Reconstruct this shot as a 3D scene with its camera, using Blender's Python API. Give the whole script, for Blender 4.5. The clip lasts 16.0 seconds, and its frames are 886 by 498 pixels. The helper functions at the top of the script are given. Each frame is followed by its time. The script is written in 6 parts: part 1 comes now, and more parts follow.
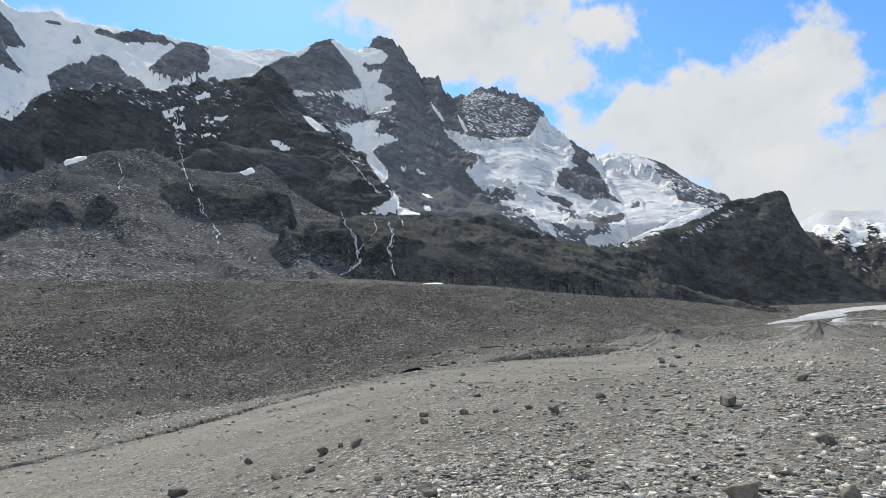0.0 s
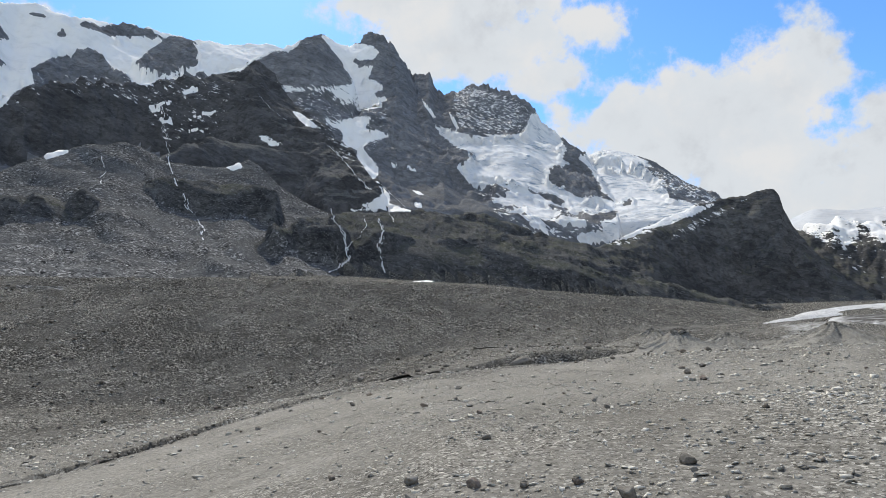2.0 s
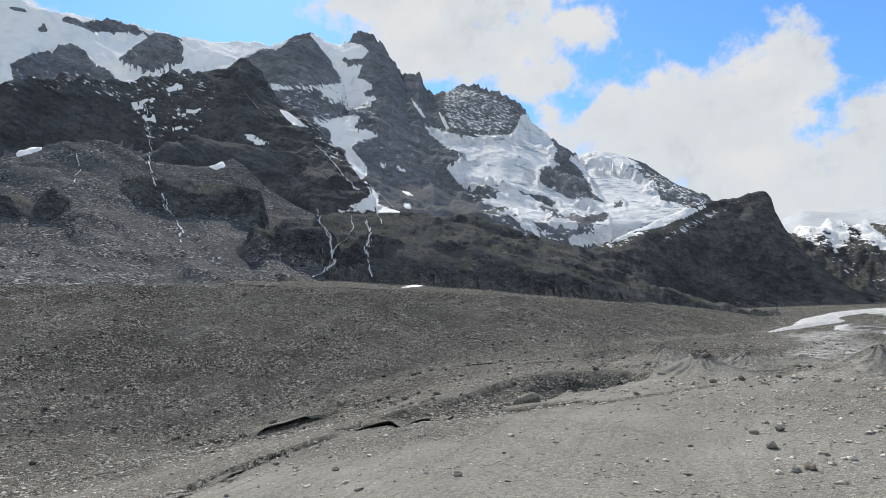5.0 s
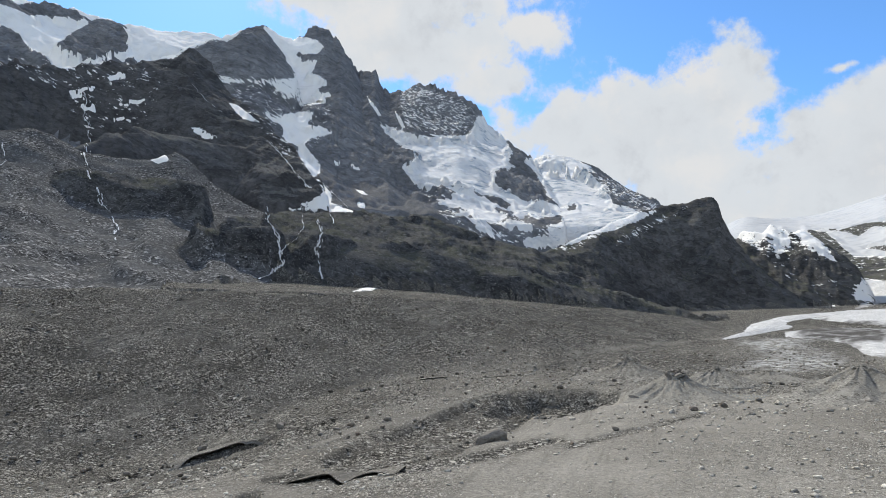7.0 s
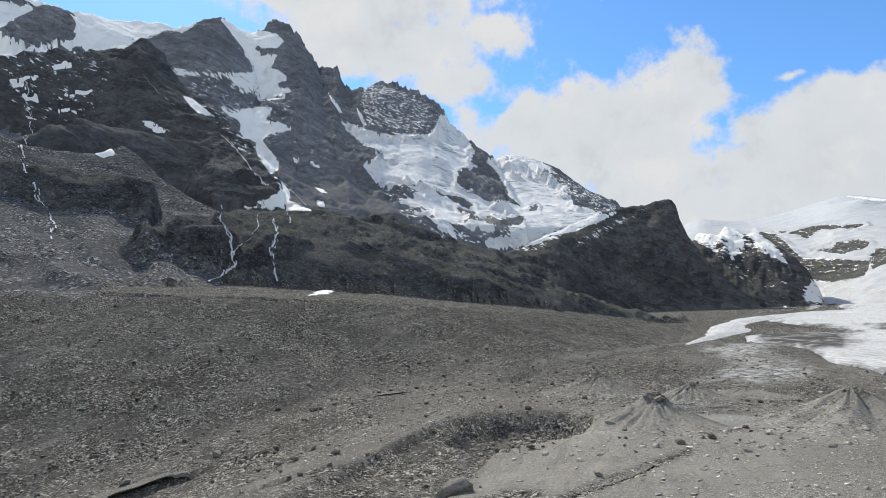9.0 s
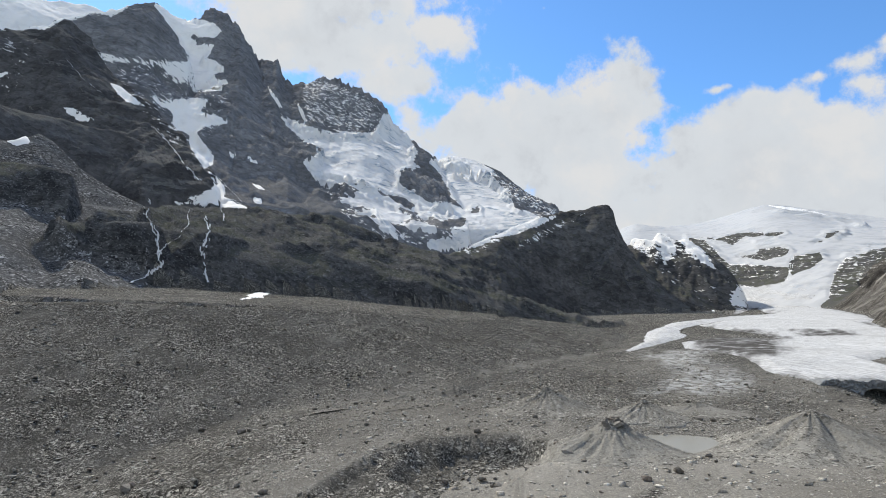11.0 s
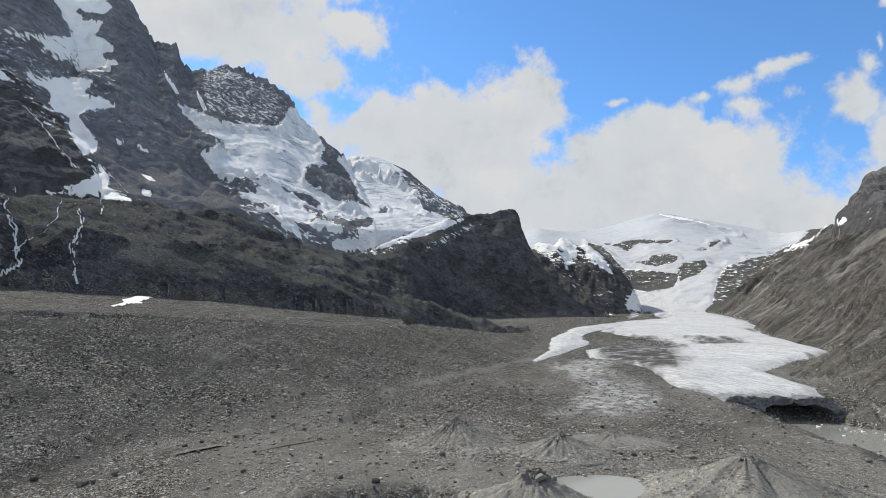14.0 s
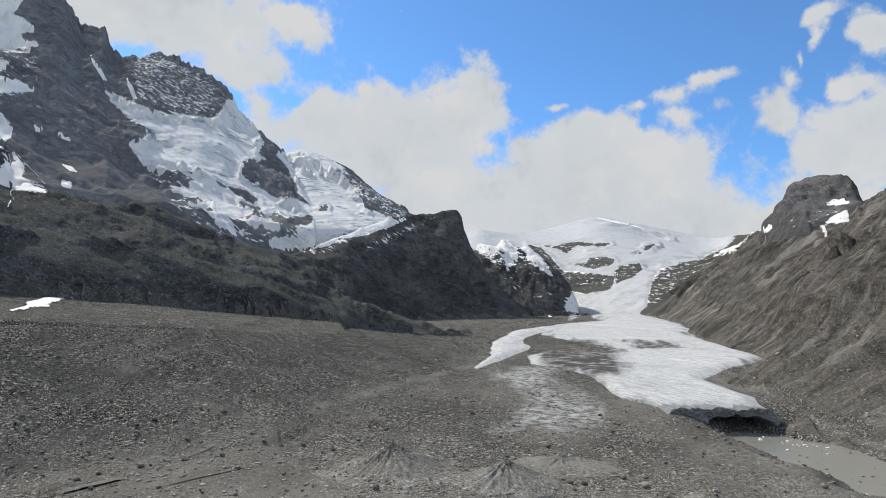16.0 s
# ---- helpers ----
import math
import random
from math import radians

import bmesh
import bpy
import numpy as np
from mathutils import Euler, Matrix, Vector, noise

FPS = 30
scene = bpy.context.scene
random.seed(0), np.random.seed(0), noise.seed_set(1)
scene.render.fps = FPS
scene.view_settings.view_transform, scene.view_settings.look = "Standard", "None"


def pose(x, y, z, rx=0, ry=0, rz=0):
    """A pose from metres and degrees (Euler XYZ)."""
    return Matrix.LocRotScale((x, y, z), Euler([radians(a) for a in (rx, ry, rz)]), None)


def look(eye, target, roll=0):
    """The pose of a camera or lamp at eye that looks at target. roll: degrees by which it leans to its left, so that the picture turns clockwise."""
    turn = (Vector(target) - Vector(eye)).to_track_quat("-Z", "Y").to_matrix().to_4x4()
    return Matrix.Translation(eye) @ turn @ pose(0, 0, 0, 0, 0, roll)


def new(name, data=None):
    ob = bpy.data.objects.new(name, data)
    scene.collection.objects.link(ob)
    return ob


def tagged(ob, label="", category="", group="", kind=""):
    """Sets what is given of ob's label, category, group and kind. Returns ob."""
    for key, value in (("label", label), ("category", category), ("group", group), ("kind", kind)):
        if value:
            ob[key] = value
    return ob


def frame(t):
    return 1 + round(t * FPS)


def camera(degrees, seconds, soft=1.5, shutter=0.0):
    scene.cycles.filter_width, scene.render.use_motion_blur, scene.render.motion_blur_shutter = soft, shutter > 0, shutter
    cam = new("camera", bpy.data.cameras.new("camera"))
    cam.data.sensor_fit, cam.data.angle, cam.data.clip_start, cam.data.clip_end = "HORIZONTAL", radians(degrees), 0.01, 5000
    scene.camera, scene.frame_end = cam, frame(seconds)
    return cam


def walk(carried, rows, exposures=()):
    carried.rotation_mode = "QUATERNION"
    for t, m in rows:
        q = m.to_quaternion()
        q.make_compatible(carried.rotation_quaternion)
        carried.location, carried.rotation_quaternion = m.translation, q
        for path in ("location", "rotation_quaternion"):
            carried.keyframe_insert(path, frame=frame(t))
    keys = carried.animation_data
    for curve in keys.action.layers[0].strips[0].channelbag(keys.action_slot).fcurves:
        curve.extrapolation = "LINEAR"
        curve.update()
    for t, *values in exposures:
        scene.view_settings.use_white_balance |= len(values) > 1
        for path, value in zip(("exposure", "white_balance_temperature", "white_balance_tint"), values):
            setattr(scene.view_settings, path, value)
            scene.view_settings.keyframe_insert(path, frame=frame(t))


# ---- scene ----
cam = camera(72.65, 16.0, soft=0.55)
PATH = [
    (0.0, pose(0.00, 0.00, 6.00, 98.81, -0.27, 0.00)),
    (0.5, pose(-0.06, 3.10, 6.01, 98.77, -0.33, -0.25)),
    (1.0, pose(-0.12, 6.29, 6.24, 98.72, -0.33, -0.51)),
    (1.5, pose(-0.18, 9.59, 6.63, 98.64, -0.29, -0.83)),
    (2.0, pose(-0.29, 13.02, 7.33, 98.60, -0.28, -0.89)),
    (2.5, pose(-0.29, 16.58, 8.24, 98.59, -0.29, -0.89)),
    (3.0, pose(-0.28, 20.25, 9.31, 98.59, -0.26, -0.95)),
    (3.5, pose(-0.28, 23.98, 10.33, 98.60, -0.22, -1.22)),
    (4.0, pose(-0.35, 27.77, 11.31, 98.64, -0.26, -1.54)),
    (6.5, pose(-0.17, 48.22, 16.94, 98.67, -0.41, -4.47)),
    (7.0, pose(0.33, 52.33, 18.10, 98.68, -0.38, -6.32)),
    (7.5, pose(0.99, 56.40, 19.28, 98.67, -0.33, -7.18)),
    (8.0, pose(1.70, 60.39, 20.48, 98.66, -0.22, -8.01)),
    (8.5, pose(2.45, 64.26, 21.74, 98.63, -0.18, -8.88)),
    (11.0, pose(3.88, 80.30, 27.31, 98.64, -0.30, -15.69)),
    (11.5, pose(4.99, 83.71, 28.50, 98.66, -0.28, -17.04)),
    (12.0, pose(6.18, 87.13, 29.60, 98.66, -0.30, -18.44)),
    (12.5, pose(7.37, 90.53, 30.72, 98.68, -0.28, -19.96)),
    (13.0, pose(8.57, 93.92, 31.88, 98.69, -0.29, -21.53)),
    (13.5, pose(10.02, 97.27, 33.07, 98.69, -0.24, -23.09)),
    (14.0, pose(11.68, 100.55, 34.27, 98.66, -0.25, -24.58)),
    (14.5, pose(13.34, 103.83, 35.44, 98.66, -0.30, -26.08)),
    (15.0, pose(15.15, 107.17, 36.58, 98.66, -0.32, -27.62)),
    (15.5, pose(17.05, 110.49, 37.70, 98.67, -0.30, -29.05)),
    (16.0, pose(18.91, 113.85, 38.87, 98.63, -0.30, -30.16)),
]
walk(cam, PATH, [(0.0, 0.58), (8.0, 0.55), (12.0, 0.49), (16.0, 0.38)])

# ---- world and light ----
SUN_BEARING, SUN_HEIGHT = -16.0, 42.0      # degrees, clockwise from the first heading, and above the horizon
world = bpy.data.worlds.new("sky")
scene.world = world
world.use_nodes = True
scene.view_settings.exposure = 0.55
SKY_STRENGTH, SKY_TINT, CLOUD_STRENGTH = 0.122, (0.68, 1.03, 1.28), 0.525


def node(tree, kind, links=None, **values):
    """A node with its settings; links: input name or index -> value or output socket."""
    n = tree.nodes.new(kind)
    for key, value in values.items():
        setattr(n, key, value)
    for key, value in (links or {}).items():
        if isinstance(value, bpy.types.NodeSocket):
            tree.links.new(value, n.inputs[key])
        else:
            n.inputs[key].default_value = value
    return n


def math_node(tree, op, a, b=0.0, c=None, clamp=False):
    n = node(tree, "ShaderNodeMath", {0: a, 1: b}, operation=op, use_clamp=clamp)
    if c is not None:
        if isinstance(c, bpy.types.NodeSocket):
            tree.links.new(c, n.inputs[2])
        else:
            n.inputs[2].default_value = c
    return n.outputs[0]


def ramp(tree, fac, low, high, a=0.0, b=1.0):
    n = node(tree, "ShaderNodeMapRange", {0: fac, 1: low, 2: high, 3: a, 4: b}, interpolation_type="SMOOTHSTEP")
    return n.outputs[0]


def mix(tree, fac, a, b, blend="MIX"):
    n = node(tree, "ShaderNodeMix", data_type="RGBA", blend_type=blend)
    for key, value in ((0, fac), (6, a), (7, b)):
        if isinstance(value, bpy.types.NodeSocket):
            tree.links.new(value, n.inputs[key])
        else:
            n.inputs[key].default_value = value if key == 0 else (*value, 1.0)
    return n.outputs[2]


# banks of cloud: (bearing, height, half width, half height), in degrees
CLOUDS = [(3.7, 32.6, 16.9, 5.4), (6.5, 26.9, 7.9, 3.6), (-5.0, 29.8, 8.0, 2.8), (16.0, 28.3, 3.7, 2.3), (9.8, 24.3, 5.0, 2.5), (-34.6, 24.5, 2.1,
          1.3), (-30.3, 25.1, 1.9, 0.7), (24.9, 18.9, 11.0, 6.3), (17.7, 20.6, 6.4, 3.8), (32.1, 20.6, 4.8, 3.5), (44.5, 14.2, 14.3, 6.2), (49.7,
          15.9, 5.4, 4.0), (41.7, 8.0, 41.3, 9.9), (57.7, 9.8, 14.1, 2.9), (59.6, 19.4, 2.6, 2.7), (61.1, 21.6, 1.6, 1.8), (62.3, 22.7, 0.7, 1.3),
          (64.6, 14.9, 6.1, 4.2), (68.7, 15.9, 3.8, 2.5), (49.9, 20.8, 1.9, 0.7), (52.6, 21.3, 2.2, 0.9), (55.1, 22.2, 1.8, 0.7), (53.0, 19.7, 2.0,
          0.7), (41.0, 21.7, 1.7, 0.5), (63.6, 25.7, 1.0, 0.7), (63.6, 24.1, 0.6, 1.1), (67.8, 23.8, 1.6, 0.9), (65.9, 20.4, 1.3, 0.8), (72.5, 20.3,
          3.8, 3.4), (1.8, 27.0, 8.9, 3.0), (26.3, 30.8, 1.4, 0.6)]


def noise_of(tree, vec, scale, detail, rough=0.55):
    return node(tree, "ShaderNodeTexNoise", {"Vector": vec, "Scale": scale, "Detail": detail, "Roughness": rough}).outputs[0]


def build_sky():
    t = world.node_tree
    t.nodes.clear()
    sky = node(t, "ShaderNodeTexSky", sky_type="NISHITA", sun_disc=False, sun_elevation=radians(SUN_HEIGHT),
               sun_rotation=radians(SUN_BEARING), altitude=2100.0, air_density=1.0, dust_density=0.8, ozone_density=1.4)
    way = node(t, "ShaderNodeTexCoord").outputs["Generated"]
    xyz = node(t, "ShaderNodeSeparateXYZ", {0: way})
    bearing = math_node(t, "MULTIPLY", math_node(t, "ARCTAN2", xyz.outputs[0], xyz.outputs[1]), 57.2958)
    angle = math_node(t, "MULTIPLY", math_node(t, "ARCSINE", xyz.outputs[2]), 57.2958)
    place = node(t, "ShaderNodeCombineXYZ", {0: bearing, 1: angle}).outputs[0]
    drift = node(t, "ShaderNodeTexNoise", {"Vector": way, "Scale": 9.0, "Detail": 3.0}).outputs["Color"]
    drift = node(t, "ShaderNodeVectorMath", {0: drift, 1: (0.5, 0.5, 0.5)}, operation="SUBTRACT").outputs[0]
    drift = node(t, "ShaderNodeVectorMath", {0: drift, 1: (7.0, 5.0, 0.0)}, operation="MULTIPLY").outputs[0]
    place = node(t, "ShaderNodeVectorMath", {0: place, 1: drift}, operation="ADD").outputs[0]
    field = None
    for b, e, wide, tall in CLOUDS:
        off = node(t, "ShaderNodeVectorMath", {0: place, 1: (b, e, 0)}, operation="SUBTRACT").outputs[0]
        off = node(t, "ShaderNodeVectorMath", {0: off, 1: (1 / wide, 1 / tall, 0)}, operation="MULTIPLY").outputs[0]
        size = node(t, "ShaderNodeVectorMath", {0: off}, operation="LENGTH").outputs["Value"]
        one = math_node(t, "MULTIPLY", math_node(t, "SUBTRACT", 1.0, size), max(0.4, min(1.0, tall / 3.0)))
        field = one if field is None else math_node(t, "SMOOTH_MAX", field, one, 0.3)
    # sky outside the view: unseen cloud, mostly cover, added to whiten ambient light
    rest = math_node(t, "SUBTRACT", noise_of(t, way, 2.2, 4.0), 0.5)
    rest = math_node(t, "MULTIPLY_ADD", rest, 3.0, ramp(t, math_node(t, "ABSOLUTE", math_node(t, "SUBTRACT", bearing, 15.0)), 62.0, 90.0, -3.0, 0.2))
    field = math_node(t, "MAXIMUM", field, rest)
    curl = noise_of(t, way, 7.0, 6.0, 0.5)
    wisp = noise_of(t, way, 26.0, 8.0, 0.62)
    edge = math_node(t, "MULTIPLY_ADD", math_node(t, "SUBTRACT", curl, 0.5), 2.1, field)
    edge = math_node(t, "MULTIPLY_ADD", math_node(t, "SUBTRACT", wisp, 0.5), 0.8, edge)
    tuft = noise_of(t, way, 75.0, 6.0, 0.65)
    edge = math_node(t, "MULTIPLY_ADD", math_node(t, "SUBTRACT", tuft, 0.5), 0.35, edge)
    cover = ramp(t, edge, -0.08, 0.3)
    thick = ramp(t, edge, 0.2, 2.0)
    shade = mix(t, thick, (0.9, 0.95, 1.0), (0.79, 0.825, 0.87))
    billow = noise_of(t, way, 9.0, 8.0, 0.6)
    shade = mix(t, ramp(t, billow, 0.46, 0.66, 0.0, 0.8), shade, (1.0, 1.0, 1.0))
    shade = mix(t, ramp(t, billow, 0.46, 0.3, 0.0, 0.6), shade, (0.7, 0.735, 0.79))
    blue = mix(t, 1.0, sky.outputs[0], SKY_TINT, "MULTIPLY")
    clear = node(t, "ShaderNodeBackground", {0: blue, 1: SKY_STRENGTH})
    white = node(t, "ShaderNodeBackground", {0: shade, 1: CLOUD_STRENGTH})
    both = node(t, "ShaderNodeMixShader", {0: cover, 1: clear.outputs[0], 2: white.outputs[0]})
    node(t, "ShaderNodeOutputWorld", {0: both.outputs[0]})


build_sky()
sun = new("sun", bpy.data.lights.new("sun", "SUN"))
sun.data.energy, sun.data.angle, sun.data.color = 3.6, radians(0.6), (1.0, 0.952, 0.85)
sb, sh = radians(SUN_BEARING), radians(SUN_HEIGHT)
sun.matrix_world = look((0, 0, 300), (-math.sin(sb) * math.cos(sh) * 100, -math.cos(sb) * math.cos(sh) * 100, 300 - math.sin(sh) * 100))

# ---- materials ----
def material(name, base, rough=0.9):
    m = bpy.data.materials.new(name)
    m.use_nodes = True
    t = m.node_tree
    shader = t.nodes["Principled BSDF"]
    shader.inputs["Base Color"].default_value = (*base, 1)
    shader.inputs["Roughness"].default_value = rough
    shader.inputs["Specular IOR Level"].default_value = 0.0
    return m, t, shader


def position(t, stretch=None):
    co = node(t, "ShaderNodeNewGeometry").outputs["Position"]
    if stretch:
        co = node(t, "ShaderNodeMapping", {0: co, 2: tuple(radians(a) for a in stretch[0]), 3: stretch[1]}).outputs[0]
    return co


def slanted(t, bearing, across, along, up=1.0, tilt=0.0):
    """Coordinates stretched along a bearing, for strata, flow lines and runnels."""
    co = node(t, "ShaderNodeNewGeometry").outputs["Position"]
    b = radians(bearing)
    q = node(t, "ShaderNodeVectorMath", {0: co, 1: (math.sin(b), math.cos(b), 0)}, operation="DOT_PRODUCT").outputs["Value"]
    s = node(t, "ShaderNodeVectorMath", {0: co, 1: (math.cos(b), -math.sin(b), 0)}, operation="DOT_PRODUCT").outputs["Value"]
    z = node(t, "ShaderNodeSeparateXYZ", {0: co}).outputs[2]
    z = math_node(t, "MULTIPLY_ADD", q, tilt / up, z)
    parts = [math_node(t, "MULTIPLY", v, k) for v, k in ((q, along), (s, across), (z, up))]
    return node(t, "ShaderNodeCombineXYZ", {0: parts[0], 1: parts[1], 2: parts[2]}).outputs[0]


def noise_tex(t, vec, scale, detail=6.0, rough=0.6):
    return node(t, "ShaderNodeTexNoise", {"Vector": vec, "Scale": scale, "Detail": detail, "Roughness": rough}).outputs[0]


def cells(t, vec, scale, out="Color"):
    return node(t, "ShaderNodeTexVoronoi", {"Vector": vec, "Scale": scale}).outputs[out]


def bump_of(t, shader, heights):
    normal = None
    for value, distance, strength in heights:
        n = node(t, "ShaderNodeBump", {"Strength": strength, "Distance": distance, "Height": value})
        if normal:
            t.links.new(normal, n.inputs["Normal"])
        normal = n.outputs[0]
    t.links.new(normal, shader.inputs["Normal"])


def gravel_material(name, dark, light, pale, silt_colour, stone_sizes, grain=1.0, cover=0.27, till_shade=None):
    """Gravel: cells of stones in several sizes, each with its own grey, over patches of finer and coarser ground; silt
    smooths it, till and painted trench shade darken it.
    """
    m, t, shader = material(name, dark, 0.92)
    co = position(t)
    patches = noise_tex(t, co, 0.035 * grain, 6.0, 0.65)
    washed = noise_tex(t, slanted(t, 32.0, 0.11 * grain, 0.012 * grain, 0.05), 1.0, 7.0, 0.68)
    fines = noise_tex(t, co, 2.2 * grain, 7.0, 0.75)
    low, high = dark, light
    if till_shade:
        part = node(t, "ShaderNodeAttribute", attribute_name="till_shade").outputs["Fac"]
        low, high = mix(t, part, dark, till_shade[0]), mix(t, part, light, till_shade[1])
    c = mix(t, ramp(t, patches, 0.35, 0.66), low, high)
    c = mix(t, ramp(t, washed, 0.52, 0.7, 0.0, 0.7), c, mix(t, 0.3, high, pale))
    c = mix(t, ramp(t, washed, 0.46, 0.3, 0.0, 0.5), c, low)
    c = mix(t, ramp(t, fines, 0.35, 0.7, 0.0, 0.6), c, mix(t, 1.0, low, (0.5, 0.5, 0.5), "MULTIPLY"))
    heights = [(fines, 0.12 / grain, 0.7)]
    silt = node(t, "ShaderNodeAttribute", attribute_name="silt").outputs["Fac"]
    rest = math_node(t, "SUBTRACT", 1.0, math_node(t, "MULTIPLY", silt, 0.4))
    sown = ramp(t, noise_tex(t, co, 0.06 * grain, 5.0, 0.7), 0.36, 0.62, 0.25, 1.0)
    rest = math_node(t, "MULTIPLY", rest, sown)
    for number, size in enumerate(stone_sizes):
        wobble = node(t, "ShaderNodeTexNoise", {"Vector": co, "Scale": 1.1 / size, "Detail": 2.0}).outputs["Color"]
        wobble = node(t, "ShaderNodeVectorMath", {0: wobble, 1: (size, size, size)}, operation="MULTIPLY").outputs[0]
        spot = node(t, "ShaderNodeVectorMath", {0: co, 1: wobble}, operation="ADD").outputs[0]
        colour, dist = cells(t, spot, 1.0 / size), cells(t, spot, 1.0 / size, "Distance")
        pick = node(t, "ShaderNodeSeparateColor", {0: colour})
        amount = math_node(t, "MULTIPLY", rest, math_node(t, "MULTIPLY_ADD", part, 0.8, 0.2)) if till_shade and number > 1 else rest
        reach = math_node(t, "MULTIPLY_ADD", pick.outputs[2], 0.42, 0.24)
        body = math_node(t, "MULTIPLY", math_node(t, "LESS_THAN", dist, reach), amount)
        bright = math_node(t, "MULTIPLY", body, ramp(t, pick.outputs[0], 0.93 - cover, 1.07 - cover))
        shady = math_node(t, "MULTIPLY", body, ramp(t, pick.outputs[0], 0.34, 0.2))
        c = mix(t, shady, c, mix(t, 1.0, low, (0.3, 0.3, 0.3), "MULTIPLY"))
        c = mix(t, bright, c, mix(t, ramp(t, pick.outputs[1], 0.0, 0.85), high, pale))
        heights.append((math_node(t, "ADD", bright, shady), 0.42 * size, 1.0))
    smooth_ground = mix(t, ramp(t, noise_tex(t, co, 0.12, 6.0, 0.65), 0.35, 0.65), silt_colour, tuple(0.8 * v for v in silt_colour))
    ripple = noise_tex(t, slanted(t, 24.0, 0.55, 0.035, 0.2), 1.0, 6.0, 0.6)
    smooth_ground = mix(t, ramp(t, ripple, 0.54, 0.66, 0.0, 0.75), smooth_ground, tuple(0.55 * v for v in silt_colour))
    heights.append((ripple, 0.25, 0.5))
    c = mix(t, math_node(t, "MULTIPLY", silt, ramp(t, fines, 0.3, 0.62, 0.75, 0.25)), c, smooth_ground)
    dirty = node(t, "ShaderNodeAttribute", attribute_name="dirty").outputs["Fac"]
    c = mix(t, math_node(t, "MULTIPLY", dirty, ramp(t, noise_tex(t, co, 0.25, 6.0, 0.7), 0.4, 0.6)), c, (0.48, 0.475, 0.45))
    t.links.new(c, shader.inputs["Base Color"])
    bump_of(t, shader, heights)
    return m


def rock_material(name, dark, mid, light, debris, grass=0.0, size=1.0, runnels=None, dip=0.55, break_up=1.0, relief=1.0, stones=()):
    """Bedrock: dark steep walls with seams and water streaks, debris where the rock lies flatter, grass on ledges, thin snow where it lingers."""
    m, t, shader = material(name, mid, 0.88)
    co = position(t)
    strata = noise_tex(t, slanted(t, 90.0, 0.006 / size, 0.008 / size, 0.06 / size, dip * 0.06 / size), 1.0, 8.0, 0.68)
    broken = noise_tex(t, co, 0.05 / size, 8.0, 0.68)
    wide = noise_tex(t, co, 0.006 / size, 5.0, 0.6)
    grit = noise_tex(t, co, 0.35 / size, 6.0, 0.7)
    seams = noise_tex(t, slanted(t, 60.0, 0.05 / size, 0.05 / size, 0.007 / size), 1.0, 7.0, 0.62)
    c = mix(t, ramp(t, wide, 0.38, 0.64), dark, mid)
    c = mix(t, ramp(t, seams, 0.5, 0.66, 0.0, 0.5), c, tuple(0.55 * v for v in dark))
    c = mix(t, ramp(t, strata, 0.48, 0.66, 0.0, 0.45), c, tuple(0.6 * v for v in dark))
    c = mix(t, ramp(t, strata, 0.46, 0.36, 0.0, 0.3), c, mid)
    bend = node(t, "ShaderNodeTexNoise", {"Vector": co, "Scale": 0.03 / size, "Detail": 1.0}).outputs["Color"]
    bent = node(t, "ShaderNodeVectorMath", {0: bend, 1: (14 * size, 14 * size, 14 * size)}, operation="MULTIPLY").outputs[0]
    bent = node(t, "ShaderNodeVectorMath", {0: co, 1: bent}, operation="ADD").outputs[0]
    bent = node(t, "ShaderNodeMapping", {0: bent, 2: (radians(25), radians(30), 0), 3: (1.0, 1.0, 1.9)}).outputs[0]
    facets = []
    for wide_facet, low, high in ((40.0, 0.16, 0.16), (13.0, 0.14, 0.14)):
        low, high = 1 - low * break_up, 1 + high * break_up
        tone = node(t, "ShaderNodeSeparateColor", {0: cells(t, bent, 1.0 / (wide_facet * size))}).outputs[0]
        value = math_node(t, "MULTIPLY_ADD", tone, high - low, low)
        c = mix(t, 1.0, c, node(t, "ShaderNodeCombineColor", {0: value, 1: value, 2: value}).outputs[0], "MULTIPLY")
        facets.append((tone, 0.12 * wide_facet * size * relief, 0.35 * break_up))
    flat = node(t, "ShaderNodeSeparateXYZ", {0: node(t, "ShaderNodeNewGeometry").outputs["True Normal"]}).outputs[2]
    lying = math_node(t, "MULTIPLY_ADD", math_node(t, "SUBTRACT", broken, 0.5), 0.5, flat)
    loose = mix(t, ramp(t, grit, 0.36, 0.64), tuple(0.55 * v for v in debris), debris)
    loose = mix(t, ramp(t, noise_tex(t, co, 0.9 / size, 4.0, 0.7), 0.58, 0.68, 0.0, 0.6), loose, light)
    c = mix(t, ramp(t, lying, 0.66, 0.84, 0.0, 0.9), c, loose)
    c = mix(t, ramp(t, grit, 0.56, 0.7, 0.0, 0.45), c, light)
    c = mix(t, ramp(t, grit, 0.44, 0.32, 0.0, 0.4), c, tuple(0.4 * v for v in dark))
    if runnels is not None:
        streaks = noise_tex(t, slanted(t, runnels, 0.16, 0.018, 0.02), 1.0, 9.0, 0.72)
        bands = noise_tex(t, slanted(t, runnels, 0.022, 0.005, 0.006), 1.0, 8.0, 0.64)
        c = mix(t, ramp(t, bands, 0.51, 0.6, 0.0, 0.8), c, tuple(0.55 * v for v in dark))
        c = mix(t, ramp(t, bands, 0.46, 0.37, 0.0, 0.5), c, light)
        c = mix(t, ramp(t, streaks, 0.54, 0.64, 0.0, 0.45), c, light)
        c = mix(t, ramp(t, streaks, 0.47, 0.36, 0.0, 0.45), c, tuple(0.45 * v for v in dark))
